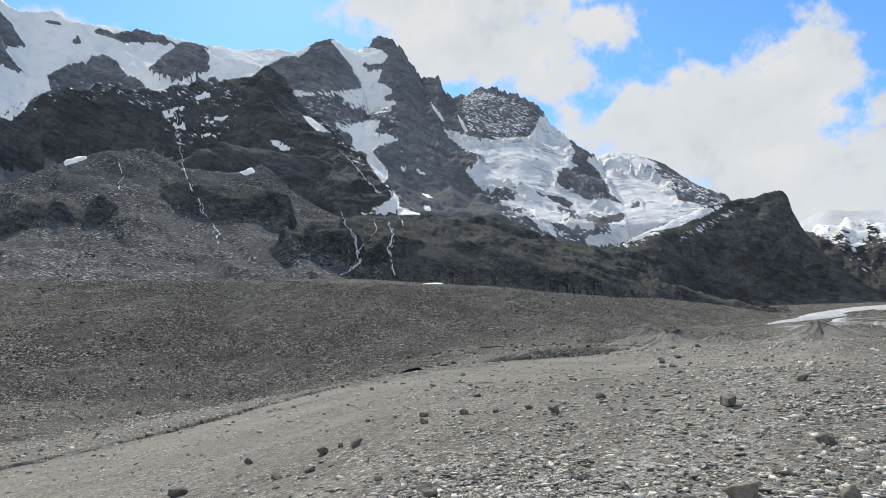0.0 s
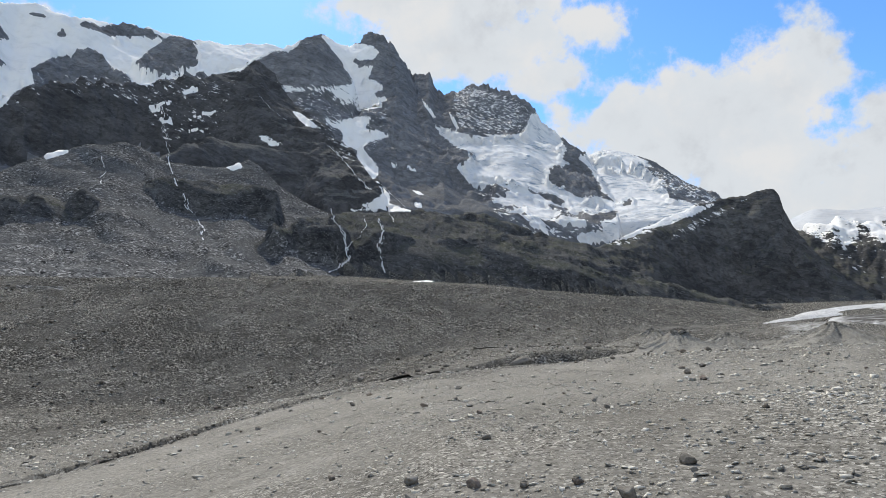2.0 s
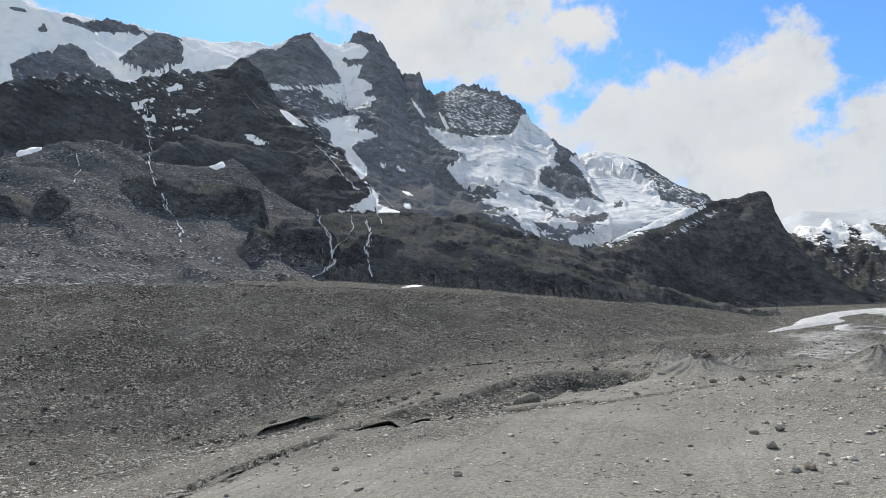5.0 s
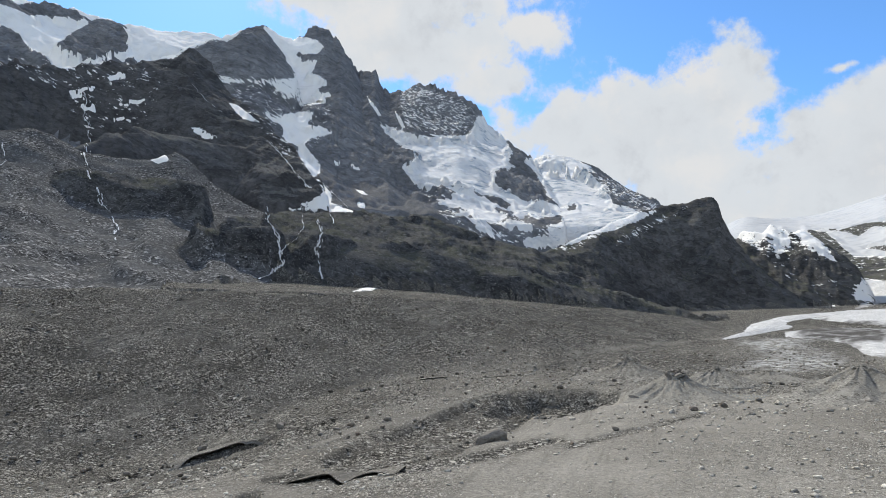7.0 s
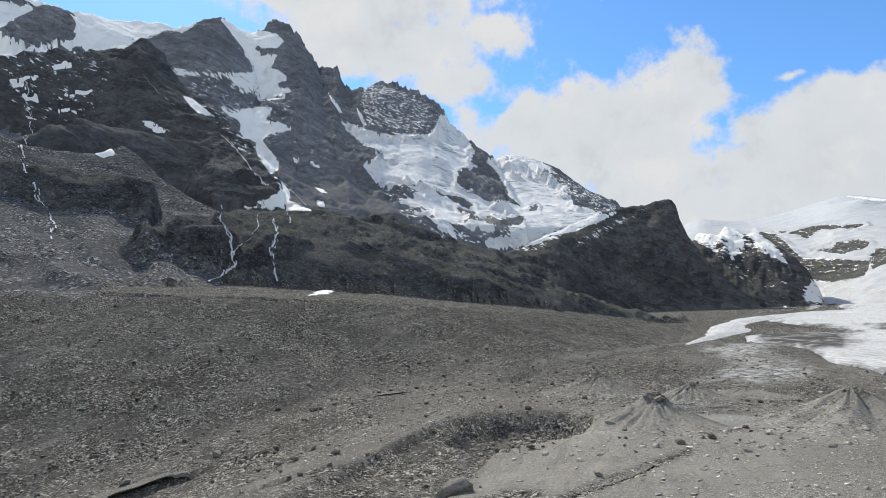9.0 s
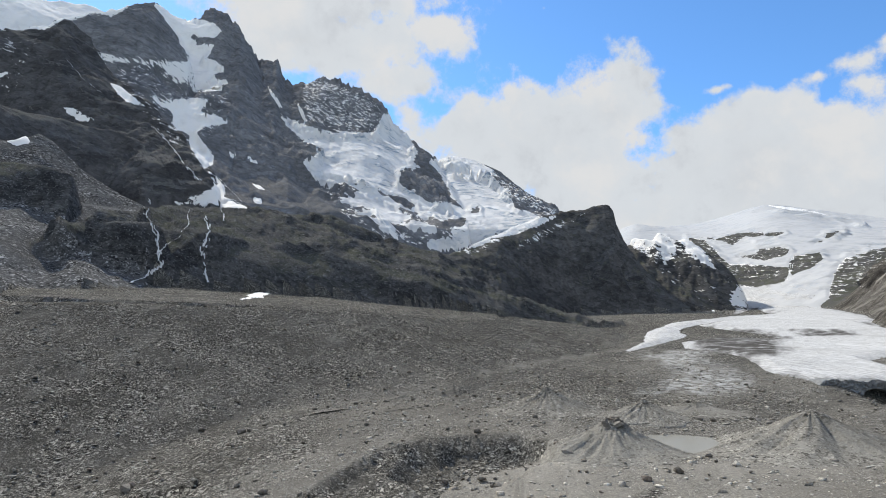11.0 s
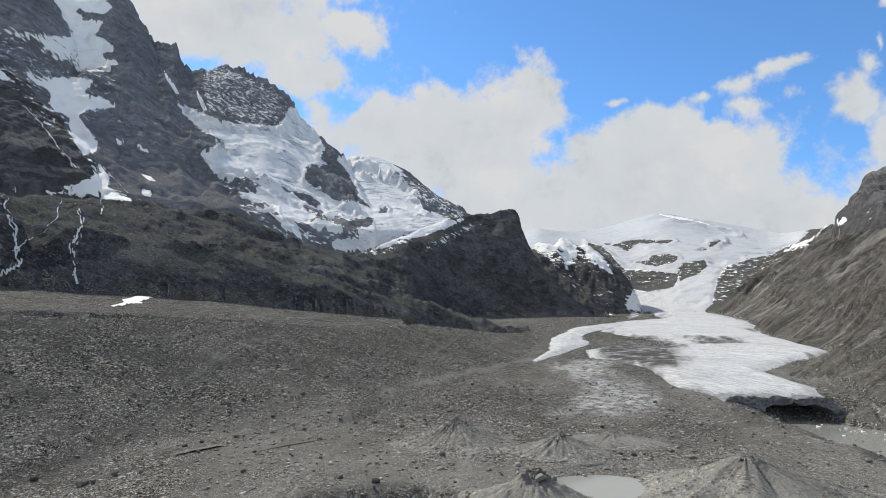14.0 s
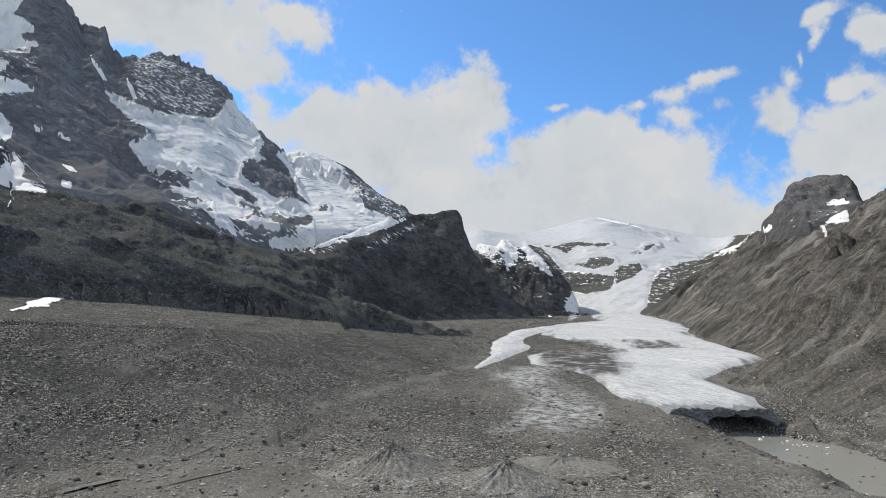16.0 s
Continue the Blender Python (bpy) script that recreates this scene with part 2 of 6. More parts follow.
    if grass:
        green = math_node(t, "MULTIPLY", ramp(t, noise_tex(t, co, 0.03, 6.0, 0.65), 0.44, 0.6), ramp(t, flat, 0.6, 0.85))
        c = mix(t, math_node(t, "MULTIPLY", green, grass), c, (0.075, 0.085, 0.035))
    for wide_stone in stones:
        spot = node(t, "ShaderNodeVectorMath", {0: co, 1: node(t, "ShaderNodeVectorMath", {0: bend, 1: (9, 9, 9)}, operation="MULTIPLY").outputs[0]}, operation="ADD").outputs[0]
        pick = node(t, "ShaderNodeSeparateColor", {0: cells(t, spot, 1.0 / wide_stone)})
        body = math_node(t, "LESS_THAN", cells(t, spot, 1.0 / wide_stone, "Distance"), math_node(t, "MULTIPLY_ADD", pick.outputs[2], 0.4, 0.25))
        bright = math_node(t, "MULTIPLY", body, ramp(t, pick.outputs[0], 0.72, 0.8))
        shady = math_node(t, "MULTIPLY", body, ramp(t, pick.outputs[0], 0.28, 0.2))
        c = mix(t, math_node(t, "MULTIPLY", bright, 0.3), c, light)
        c = mix(t, math_node(t, "MULTIPLY", shady, 0.5), c, tuple(0.35 * v for v in dark))
        facets.append((math_node(t, "ADD", bright, shady), 0.4 * wide_stone, 0.8))
    dust = node(t, "ShaderNodeAttribute", attribute_name="dust").outputs["Fac"]
    thin = noise_tex(t, slanted(t, 90.0, 0.05, 0.05, 0.1, 0.045), 1.0, 8.0, 0.66)
    thin = math_node(t, "MULTIPLY_ADD", dust, 0.3, math_node(t, "MULTIPLY_ADD", math_node(t, "SUBTRACT", flat, 0.75), 0.12, thin))
    lies = math_node(t, "MULTIPLY", ramp(t, thin, 0.71, 0.76), ramp(t, dust, 0.02, 0.15))
    c = mix(t, lies, c, (0.88, 0.86, 0.82))
    t.links.new(c, shader.inputs["Base Color"])
    bump_of(t, shader, [(broken, 6.0 * size * relief, 0.45), (seams, 6.0 * size * relief, 0.4), (strata, 4.0 * size * relief, 0.3)] + facets + [(grit, 1.2 * size * relief, 0.5)])
    return m


def stone_material(name, dark, light, warm):
    m, t, shader = material(name, light, 0.85)
    each = node(t, "ShaderNodeNewGeometry").outputs["Random Per Island"]
    other = node(t, "ShaderNodeObjectInfo").outputs["Random"]
    pick = math_node(t, "FRACT", math_node(t, "ADD", each, other))
    co = position(t)
    c = mix(t, pick, dark, light)
    c = mix(t, ramp(t, math_node(t, "FRACT", math_node(t, "MULTIPLY", pick, 7.31)), 0.6, 1.0), c, warm)
    grain = noise_tex(t, co, 9.0, 6.0, 0.7)
    c = mix(t, ramp(t, grain, 0.4, 0.7, 0.0, 0.45), c, tuple(0.45 * v for v in dark))
    patch = noise_tex(t, co, 2.1, 5.0, 0.6)
    c = mix(t, ramp(t, patch, 0.5, 0.65, 0.0, 0.5), c, light)
    c = mix(t, ramp(t, patch, 0.46, 0.34, 0.0, 0.5), c, tuple(0.5 * v for v in dark))
    t.links.new(c, shader.inputs["Base Color"])
    bump_of(t, shader, [(patch, 0.25, 0.7), (grain, 0.06, 0.8)])
    return m


def snow_material(name, white, grey, crevasse=0.0, streak=0.0):
    """Old snow and glacier ice: dirty patches, crevasses across the flow, debris streaks along it."""
    m, t, shader = material(name, white, 0.6)
    co = position(t)
    soil = noise_tex(t, co, 0.02, 7.0, 0.65)
    c = mix(t, ramp(t, soil, 0.45, 0.75, 0.0, 0.8), white, grey)
    heights = [(soil, 2.5, 0.4)]
    if crevasse:
        cracks = noise_tex(t, slanted(t, 80.0, 0.06, 0.014, 0.05), 1.0, 8.0, 0.7)
        zone = ramp(t, noise_tex(t, co, 0.007, 4.0, 0.6), 0.47, 0.6)
        cracks = math_node(t, "MULTIPLY", cracks, math_node(t, "MULTIPLY_ADD", zone, 0.5, 0.5))
        c = mix(t, ramp(t, cracks, 0.47, 0.62, 0.0, crevasse), c, (0.3, 0.36, 0.42))
        heights.append((cracks, 12.0 * crevasse, 0.8))
    if streak:
        lines = noise_tex(t, slanted(t, 8.0, 0.05, 0.004, 0.02), 1.0, 8.0, 0.68)
        c = mix(t, ramp(t, lines, 0.56, 0.66, 0.0, streak), c, (0.3, 0.29, 0.27))
        for level in (0.42, 0.47, 0.52, 0.57):
            thin = ramp(t, math_node(t, "ABSOLUTE", math_node(t, "SUBTRACT", lines, level)), 0.0, 0.02, 0.85 * streak, 0.0)
            c = mix(t, thin, c, (0.13, 0.125, 0.115))
        heights.append((lines, 2.5, 0.7))
        # debris cover; also carries the painted cloud shadow on the tongue
        cover = node(t, "ShaderNodeAttribute", attribute_name="debris").outputs["Fac"]
        gap = noise_tex(t, co, 0.09, 7.0, 0.7)
        c = mix(t, math_node(t, "MULTIPLY", cover, ramp(t, gap, 0.3, 0.55, 0.35, 1.0)), c, (0.085, 0.08, 0.074))
        fine_dirt = noise_tex(t, co, 0.25, 6.0, 0.7)
        c = mix(t, ramp(t, fine_dirt, 0.55, 0.75, 0.0, 0.6), c, (0.3, 0.29, 0.27))
    t.links.new(c, shader.inputs["Base Color"])
    bump_of(t, shader, heights)
    return m


gravel = gravel_material("gravel", (0.15, 0.139, 0.12), (0.24, 0.224, 0.195), (0.6, 0.57, 0.5), (0.4, 0.375, 0.325), (0.11, 0.22, 0.42, 0.8), cover=0.32, till_shade=((0.056, 0.0525, 0.046), (0.115, 0.109, 0.097)))
moraine_gravel = gravel
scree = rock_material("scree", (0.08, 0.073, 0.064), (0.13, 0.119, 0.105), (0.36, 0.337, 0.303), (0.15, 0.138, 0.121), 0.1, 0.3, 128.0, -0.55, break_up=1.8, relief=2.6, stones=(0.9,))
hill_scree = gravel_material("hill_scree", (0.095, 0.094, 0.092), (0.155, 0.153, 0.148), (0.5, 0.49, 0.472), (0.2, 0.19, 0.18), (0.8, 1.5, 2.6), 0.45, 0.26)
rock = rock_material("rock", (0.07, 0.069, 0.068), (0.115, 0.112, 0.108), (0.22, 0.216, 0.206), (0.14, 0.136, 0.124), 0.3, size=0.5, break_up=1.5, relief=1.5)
# far faces: base colour lifted, a little bluer, in place of haze
hazed_rock = rock_material("hazed_rock", (0.16, 0.161, 0.167), (0.235, 0.236, 0.242), (0.34, 0.34, 0.342), (0.19, 0.188, 0.184), size=0.7, relief=1.1)
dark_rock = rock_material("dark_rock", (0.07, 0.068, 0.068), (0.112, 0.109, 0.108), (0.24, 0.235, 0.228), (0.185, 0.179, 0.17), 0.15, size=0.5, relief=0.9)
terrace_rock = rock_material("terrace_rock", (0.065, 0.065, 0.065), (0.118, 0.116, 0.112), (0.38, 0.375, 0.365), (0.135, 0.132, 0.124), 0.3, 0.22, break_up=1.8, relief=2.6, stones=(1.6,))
snow = snow_material("snow", (0.95, 0.92, 0.87), (0.78, 0.755, 0.71))
# off-white snow, greyed further: the dome's shade is put into the colour
shaded_dome_snow = snow_material("shaded_dome_snow", (0.52, 0.52, 0.515), (0.38, 0.385, 0.39), 0.4)
glacier_ice = snow_material("glacier_ice", (0.8, 0.785, 0.76), (0.46, 0.48, 0.5), 1.0)
tongue_ice = snow_material("tongue_ice", (0.62, 0.615, 0.6), (0.48, 0.475, 0.46), 0.0, 0.6)
dirty_ice = snow_material("dirty_ice", (0.42, 0.43, 0.44), (0.24, 0.25, 0.26), 0.9, 0.8)
cliff_ice = snow_material("cliff_ice", (0.3, 0.31, 0.31), (0.16, 0.16, 0.16), 0.5, 0.6)
silt_cone = gravel_material("silt_cone", (0.19, 0.178, 0.155), (0.3, 0.284, 0.248), (0.46, 0.437, 0.385), (0.38, 0.36, 0.312), (0.3, 0.8))
pale_stone = stone_material("pale_stone", (0.2, 0.186, 0.16), (0.78, 0.74, 0.655), (0.56, 0.51, 0.42))
grey_stone = stone_material("grey_stone", (0.15, 0.134, 0.112), (0.7, 0.655, 0.57), (0.3, 0.27, 0.225))
boulder_stone = stone_material("boulder_stone", (0.13, 0.117, 0.1), (0.32, 0.295, 0.255), (0.25, 0.205, 0.17))
white_water = snow_material("white_water", (0.8, 0.8, 0.79), (0.62, 0.63, 0.63))
milky_water, wt, ws = material("milky_water", (0.29, 0.28, 0.24), 0.16)
ws.inputs["Specular IOR Level"].default_value = 0.5
bump_of(wt, ws, [(noise_tex(wt, position(wt), 1.5, 3.0), 0.03, 0.3)])

# ---- the shape of the land ----
STATION = (0.0, -6.0)       # bearings and distances of the ridges are taken from here


def hashed(ix, iy, seed):
    h = (ix * 374761393 + iy * 668265263 + seed * 1442695041) & 0xFFFFFFFF
    h = ((h ^ (h >> 13)) * 1274126177) & 0xFFFFFFFF
    return ((h ^ (h >> 16)) & 0xFFFF) / 65535.0 * 2.0 - 1.0


def value_noise(x, y, seed):
    fx, fy = np.floor(x), np.floor(y)
    ix, iy = fx.astype(np.int64), fy.astype(np.int64)
    u, v = x - fx, y - fy
    u, v = u * u * u * (u * (6 * u - 15) + 10), v * v * v * (v * (6 * v - 15) + 10)
    a, b = hashed(ix, iy, seed), hashed(ix + 1, iy, seed)
    c, d = hashed(ix, iy + 1, seed), hashed(ix + 1, iy + 1, seed)
    return (a + (b - a) * u) * (1 - v) + (c + (d - c) * u) * v


def fbm(x, y, size, octaves, seed, gain=0.5, ridged=False):
    total, amp, norm = 0.0, 1.0, 0.0
    x, y = np.asarray(x, float) / size, np.asarray(y, float) / size
    for k in range(octaves):
        n = value_noise(x + 17.3 * k, y - 9.1 * k, seed + k)
        total = total + amp * ((1 - 2 * np.abs(n)) if ridged else n)
        norm += amp
        amp *= gain
        x, y = 2.03 * (0.8 * x - 0.6 * y), 2.03 * (0.6 * x + 0.8 * y)
    return total / norm


# crest and foot of each ridge: (bearing in degrees, distance, height)
FAR_DOME_CREST = [(30.6, 4000, 670), (32.0, 4200, 788), (34.9, 4300, 795), (37.5, 4500, 809), (39.5, 4500, 853), (42.1, 4500, 902), (43.5, 4500, 932), (45.4,
    4500, 903), (47.3, 4500, 853), (49.9, 4400, 756), (52.3, 3800, 627), (54.6, 3300, 548), (56.4, 2900, 492), (58.0, 2600, 406)]
FAR_DOME_FOOT = [(29.7, 1700, 130), (40.6, 1900, 119), (47.1, 1700, 104), (56.8, 1600, 115)]
RIDGE_CREST = [(-52.2, 2100, 720), (-46.1, 2200, 871), (-41.7, 2300, 1000), (-38.4, 2300, 1074), (-37.2, 2300, 1052), (-36.1, 2400, 1093), (-35.0, 2400,
    1115), (-33.9, 2400, 1104), (-32.5, 2400, 1090), (-31.3, 2500, 1173), (-28.7, 2500, 1182), (-25.4, 2600, 1228), (-22.3, 2600, 1230), (-19.0, 2700, 1301),
    (-16.4, 2800, 1375), (-14.8, 2800, 1360), (-13.2, 2900, 1452), (-11.3, 3000, 1538), (-10.0, 3200, 1648), (-8.3, 3300, 1680), (-7.2, 3440, 1800), (-6.5,
    3460, 1835), (-5.5, 3440, 1807), (-4.2, 3400, 1724), (-3.3, 3300, 1606), (-2.3, 3250, 1484), (-0.6, 3200, 1483), (-0.0, 3150, 1371), (0.8, 3120, 1322),
    (1.7, 3120, 1348), (3.4, 3120, 1363), (5.3, 3100, 1319), (7.6, 3050, 1268), (9.2, 3000, 1190), (10.5, 2950, 1107), (12.4, 2800, 960), (14.3, 2620, 808),
    (15.7, 2500, 685), (16.3, 2400, 580), (17.2, 2200, 417)]
RIDGE_FOOT = [(-51.0, 1300, 239), (-20.3, 1300, 323), (0.9, 1300, 283), (16.7, 1500, 273)]
SNOW_DOME_CREST = [(11.7, 3000, 781), (13.9, 3000, 905), (14.9, 3200, 980), (16.2, 3200, 983), (17.5, 3200, 986), (19.5, 3200, 930), (21.4, 3100, 842), (23.2,
    3000, 736), (25.5, 2800, 606), (27.4, 2600, 437)]
SNOW_DOME_FOOT = [(11.6, 1700, 330), (26.1, 1700, 305)]
HORN_CREST = [(13.6, 1250, 179), (16.6, 1350, 215), (19.6, 1450, 262), (21.6, 1550, 302), (23.5, 1600, 335), (25.8, 1650, 359), (27.6, 1660, 365), (28.7,
    1660, 376), (29.7, 1660, 381), (30.2, 1650, 366), (30.5, 1640, 318), (31.2, 1630, 268), (32.1, 1620, 222), (33.8, 1610, 164), (35.0, 1600, 112), (36.0, 1600, 80)]
HORN_FOOT = [(13.4, 950, 80), (20.0, 1140, 88), (24.0, 1330, 95), (27.0, 1430, 98), (30.0, 1450, 98), (36.0, 1480, 97)]
SHOULDER_CREST = [(30.0, 1900, 262), (31.2, 1900, 300), (32.3, 1900, 322), (34.4, 1900, 328), (36.6, 1900, 312), (37.8, 1880, 272), (39.0, 1860, 230), (39.9, 1840,
    178), (40.4, 1800, 140)]
SHOULDER_FOOT = [(30.0, 1600, 102), (36.0, 1610, 102), (40.4, 1660, 106)]
DARK_MOUNTAIN_CREST = [(-48.6, 1400, 243), (-42.3, 1500, 408), (-39.5, 1500, 444), (-37.6, 1500, 478), (-35.5, 1550, 543), (-33.7, 1550, 578), (-30.9, 1600,
    624), (-28.7, 1650, 638), (-26.9, 1700, 656), (-24.2, 1750, 696), (-20.8, 1800, 743), (-18.9, 1850, 801), (-17.4, 1850, 836), (-15.5, 1800, 776), (-13.5,
    1700, 663), (-10.2, 1500, 525), (-7.4, 1300, 401), (-5.3, 1200, 321), (-4.3, 1100, 234)]
DARK_MOUNTAIN_FOOT = [(-48.3, 1310, 187), (-36.9, 1400, 295), (-27.1, 1500, 354), (-20.2, 1400, 335), (-14.0, 1180, 260), (-10.5, 1050, 224), (-4.6, 980, 204)]
GRAVEL_HILL_CREST = [(-48.1, 750, 100), (-41.7, 800, 150), (-38.5, 820, 168), (-36.9, 850, 184), (-35.2, 860, 204), (-33.0, 880, 229), (-30.3, 900, 255),
    (-27.8, 900, 266), (-26.0, 910, 265), (-24.1, 920, 253), (-21.3, 930, 252), (-18.8, 940, 258), (-17.4, 950, 275), (-16.3, 950, 266), (-14.2, 930, 232),
    (-11.5, 900, 201), (-8.9, 850, 172)]
GRAVEL_HILL_FOOT = [(-47.4, 370, 22), (-35.9, 372, 30), (-19.6, 378, 34), (-11.7, 450, 44), (-7.6, 540, 56)]
CLIFF_BAND_CREST = [(-17.8, 620, 79), (-15.5, 620, 109), (-13.0, 650, 126), (-9.9, 700, 146), (-7.8, 950, 204), (-5.1, 1100, 239), (-2.4, 1100, 240), (0.9,
    1050, 224), (4.7, 1000, 206), (7.9, 1000, 184), (11.0, 1000, 168), (14.1, 1000, 155), (16.5, 1000, 129), (18.9, 950, 100), (21.2, 930, 80), (24.8, 920,
    62), (27.7, 920, 51), (31.7, 920, 44)]
CLIFF_BAND_FOOT = [(-17.8, 600, 66), (-8.7, 630, 71), (-0.2, 660, 68), (11.4, 720, 63), (24.7, 850, 49), (31.7, 880, 43)]
MORAINE_CREST = [(-49.7, 380, 28), (-35.9, 385, 37), (-28.4, 390, 40), (-19.6, 395, 43), (-11.7, 400, 44), (-4.4, 410, 44), (0.9, 420, 44), (6.2, 440, 44),
    (11.3, 470, 43), (16.3, 520, 43), (19.2, 600, 48), (23.9, 650, 44), (27.6, 680, 38), (29.9, 700, 30)]
MORAINE_FOOT = [(-47.0, 150, -19), (-34.3, 215, -24), (-23.1, 240, -20), (-10.0, 262, -12), (-0.4, 300, -1), (13.0, 330, 8), (21.9, 400, 11), (29.3, 600, 25)]
RIB_CREST = [(-8.1, 3100, 1245), (-6.6, 3230, 1468), (-5.4, 3250, 1590), (-4.0, 3250, 1628), (-2.9, 3150, 1481), (-1.7, 3000, 1280), (0.3, 2750, 1016), (1.8,
    2600, 866), (3.7, 2450, 778), (4.2, 2400, 707), (4.7, 2300, 609)]
RIB_FOOT = [(-7.9, 1900, 499), (-5.2, 1600, 411), (0.9, 1400, 332), (4.7, 1500, 325)]
BUTTRESS_CREST = [(-19.3, 2350, 990), (-18.6, 2350, 1029), (-17.3, 2400, 1108), (-15.9, 2450, 1172), (-13.5, 2500, 1235), (-12.2, 2550, 1288), (-10.9, 2550,
    1288), (-9.8, 2500, 1205), (-8.6, 2450, 1104), (-8.1, 2400, 1043)]
BUTTRESS_FOOT = [(-19.2, 2050, 745), (-13.5, 2050, 764), (-8.0, 2150, 843)]
SLAB_CREST = [(-25.5, 1100, 293), (-23.3, 1180, 350), (-21.0, 1220, 386), (-19.0, 1250, 394), (-16.4, 1250, 395), (-13.3, 1250, 389), (-10.1, 1200, 355),
    (-9.5, 1185, 300), (-8.9, 1170, 215)]
SLAB_FOOT = [(-25.4, 1060, 262), (-23.1, 1130, 281), (-18.2, 1160, 276), (-12.1, 1150, 254), (-7.2, 1120, 235)]
SCARP_CREST = [(-40.6, 690, 121), (-38.4, 690, 129), (-36.6, 690, 128), (-35.3, 690, 134), (-33.8, 690, 136), (-32.3, 690, 146), (-31.1, 690, 143), (-29.9,
    695, 150), (-28.8, 695, 142), (-27.9, 690, 129)]
SCARP_FOOT = [(-40.4, 640, 91), (-36.4, 640, 97), (-32.8, 640, 105), (-27.9, 660, 121)]
LEDGE_CREST = [(-25.5, 820, 196), (-23.5, 815, 201), (-22.3, 810, 196), (-21.2, 805, 205), (-18.7, 800, 201), (-16.2, 800, 201), (-14.6, 800, 192)]
LEDGE_FOOT = [(-25.5, 770, 182), (-20.1, 750, 173), (-14.6, 765, 182)]
TOWER_CREST = [(55.2, 1700, 305), (56.0, 1680, 319), (56.2, 1650, 351), (57.4, 1600, 381), (58.5, 1560, 386), (59.6, 1540, 383), (60.8, 1500, 359), (61.3,
    1480, 332), (61.4, 1470, 310)]
TOWER_FOOT = [(54.5, 1450, 215), (57.6, 1330, 247), (61.0, 1330, 270)]
KNOBS_CREST = [(-13.2, 640, 99), (-12.4, 640, 115), (-11.2, 640, 123), (-9.6, 640, 125), (-8.2, 650, 122), (-7.4, 640, 104), (-6.4, 660, 112), (-5.1, 680,
    125), (-2.4, 710, 126), (-0.9, 715, 115), (0.3, 725, 128), (2.5, 735, 127), (4.6, 740, 116), (7.8, 755, 115), (11.5, 775, 105), (14.5, 795, 95), (17.4,
    820, 80)]
KNOBS_FOOT = [(-13.1, 605, 70), (-7.4, 630, 71), (-4.5, 660, 71), (-0.2, 690, 72), (6.2, 710, 69), (17.4, 775, 60)]
APRON_CREST = [(-16.3, 640, 70), (-11.8, 640, 71), (-7.6, 645, 72), (-3.4, 665, 71), (-0.2, 690, 72), (4.1, 700, 70), (8.8, 720, 66), (14.4, 750, 62), (18.8,
    800, 59)]
APRON_FOOT = [(-16.2, 430, 47), (-4.4, 440, 47), (6.2, 470, 45), (18.7, 600, 41)]
# the range along the glacier's far bank: (metres along it, crest height)
BANK_RANGE = [(-300, 190), (200, 240), (380, 258), (515, 262), (600, 252), (690, 228), (800, 232), (1000, 272), (1150, 285), (1260, 296),
              (1400, 318), (1645, 342), (1858, 322), (2200, 260), (2700, 180)]
# where its foot meets the ice: (metres along it, metres aside)
BANK_TOE = [(60, 22), (90, 18), (133, 0), (180, 14), (215, 36), (268, 58), (300, 54), (462, 44), (587, 44), (696, 68), (844, 62), (1195, 46), (2265, 80)]
# name -> crest, foot, power of the face, slope behind, roughness, warp of the face
RIDGES = {
    "far_dome": (FAR_DOME_CREST, FAR_DOME_FOOT, 0.9, 0.3, 10, 60),
    "ridge": (RIDGE_CREST, RIDGE_FOOT, 1.15, 0.7, 22, 130),
    "snow_dome": (SNOW_DOME_CREST, SNOW_DOME_FOOT, 0.9, 0.5, 22, 60),
    "horn": (HORN_CREST, HORN_FOOT, 1.1, 0.8, 14, 60),
    "shoulder": (SHOULDER_CREST, SHOULDER_FOOT, 0.9, 0.3, 18, 40),
    "rib": (RIB_CREST, RIB_FOOT, 1.0, 0.8, 18, 50),
    "buttress": (BUTTRESS_CREST, BUTTRESS_FOOT, 0.6, 0.3, 18, 25),
    "dark_mountain": (DARK_MOUNTAIN_CREST, DARK_MOUNTAIN_FOOT, 0.85, 0.5, 9, 90),
    "slab": (SLAB_CREST, SLAB_FOOT, 0.8, 0.25, 6, 30),
    "gravel_hill": (GRAVEL_HILL_CREST, GRAVEL_HILL_FOOT, 1.5, 0.3, 4.5, 30),
    "scarp": (SCARP_CREST, SCARP_FOOT, 0.75, 0.2, 11, 26),
    "ledge": (LEDGE_CREST, LEDGE_FOOT, 0.75, 0.2, 10, 26),
    "tower": (TOWER_CREST, TOWER_FOOT, 0.8, 0.4, 14, 20),
    "cliff_band": (CLIFF_BAND_CREST, CLIFF_BAND_FOOT, 0.62, 0.3, 10, 24),
    "rock_steps": (KNOBS_CREST, KNOBS_FOOT, 0.8, 0.12, 4.5, 16),
    "apron": (APRON_CREST, APRON_FOOT, 1.0, 0.3, 1.5, 8),
    "moraine": (MORAINE_CREST, MORAINE_FOOT, 1.1, 0.25, 1.9, 6),
}
ORDER = ["ground", "bank_range"] + list(RIDGES)
# how far each form is stepped in ledges
STEPS = np.array([{"ground": 0, "moraine": 0, "apron": 0, "far_dome": 0.2, "snow_dome": 0.3, "gravel_hill": 0.2, "bank_range": 0.6, "cliff_band": 0.4, "rock_steps": 0.2, "horn": 0.05, "dark_mountain": 0.35, "slab": 0.3}.get(k, 0.42) for k in ORDER])


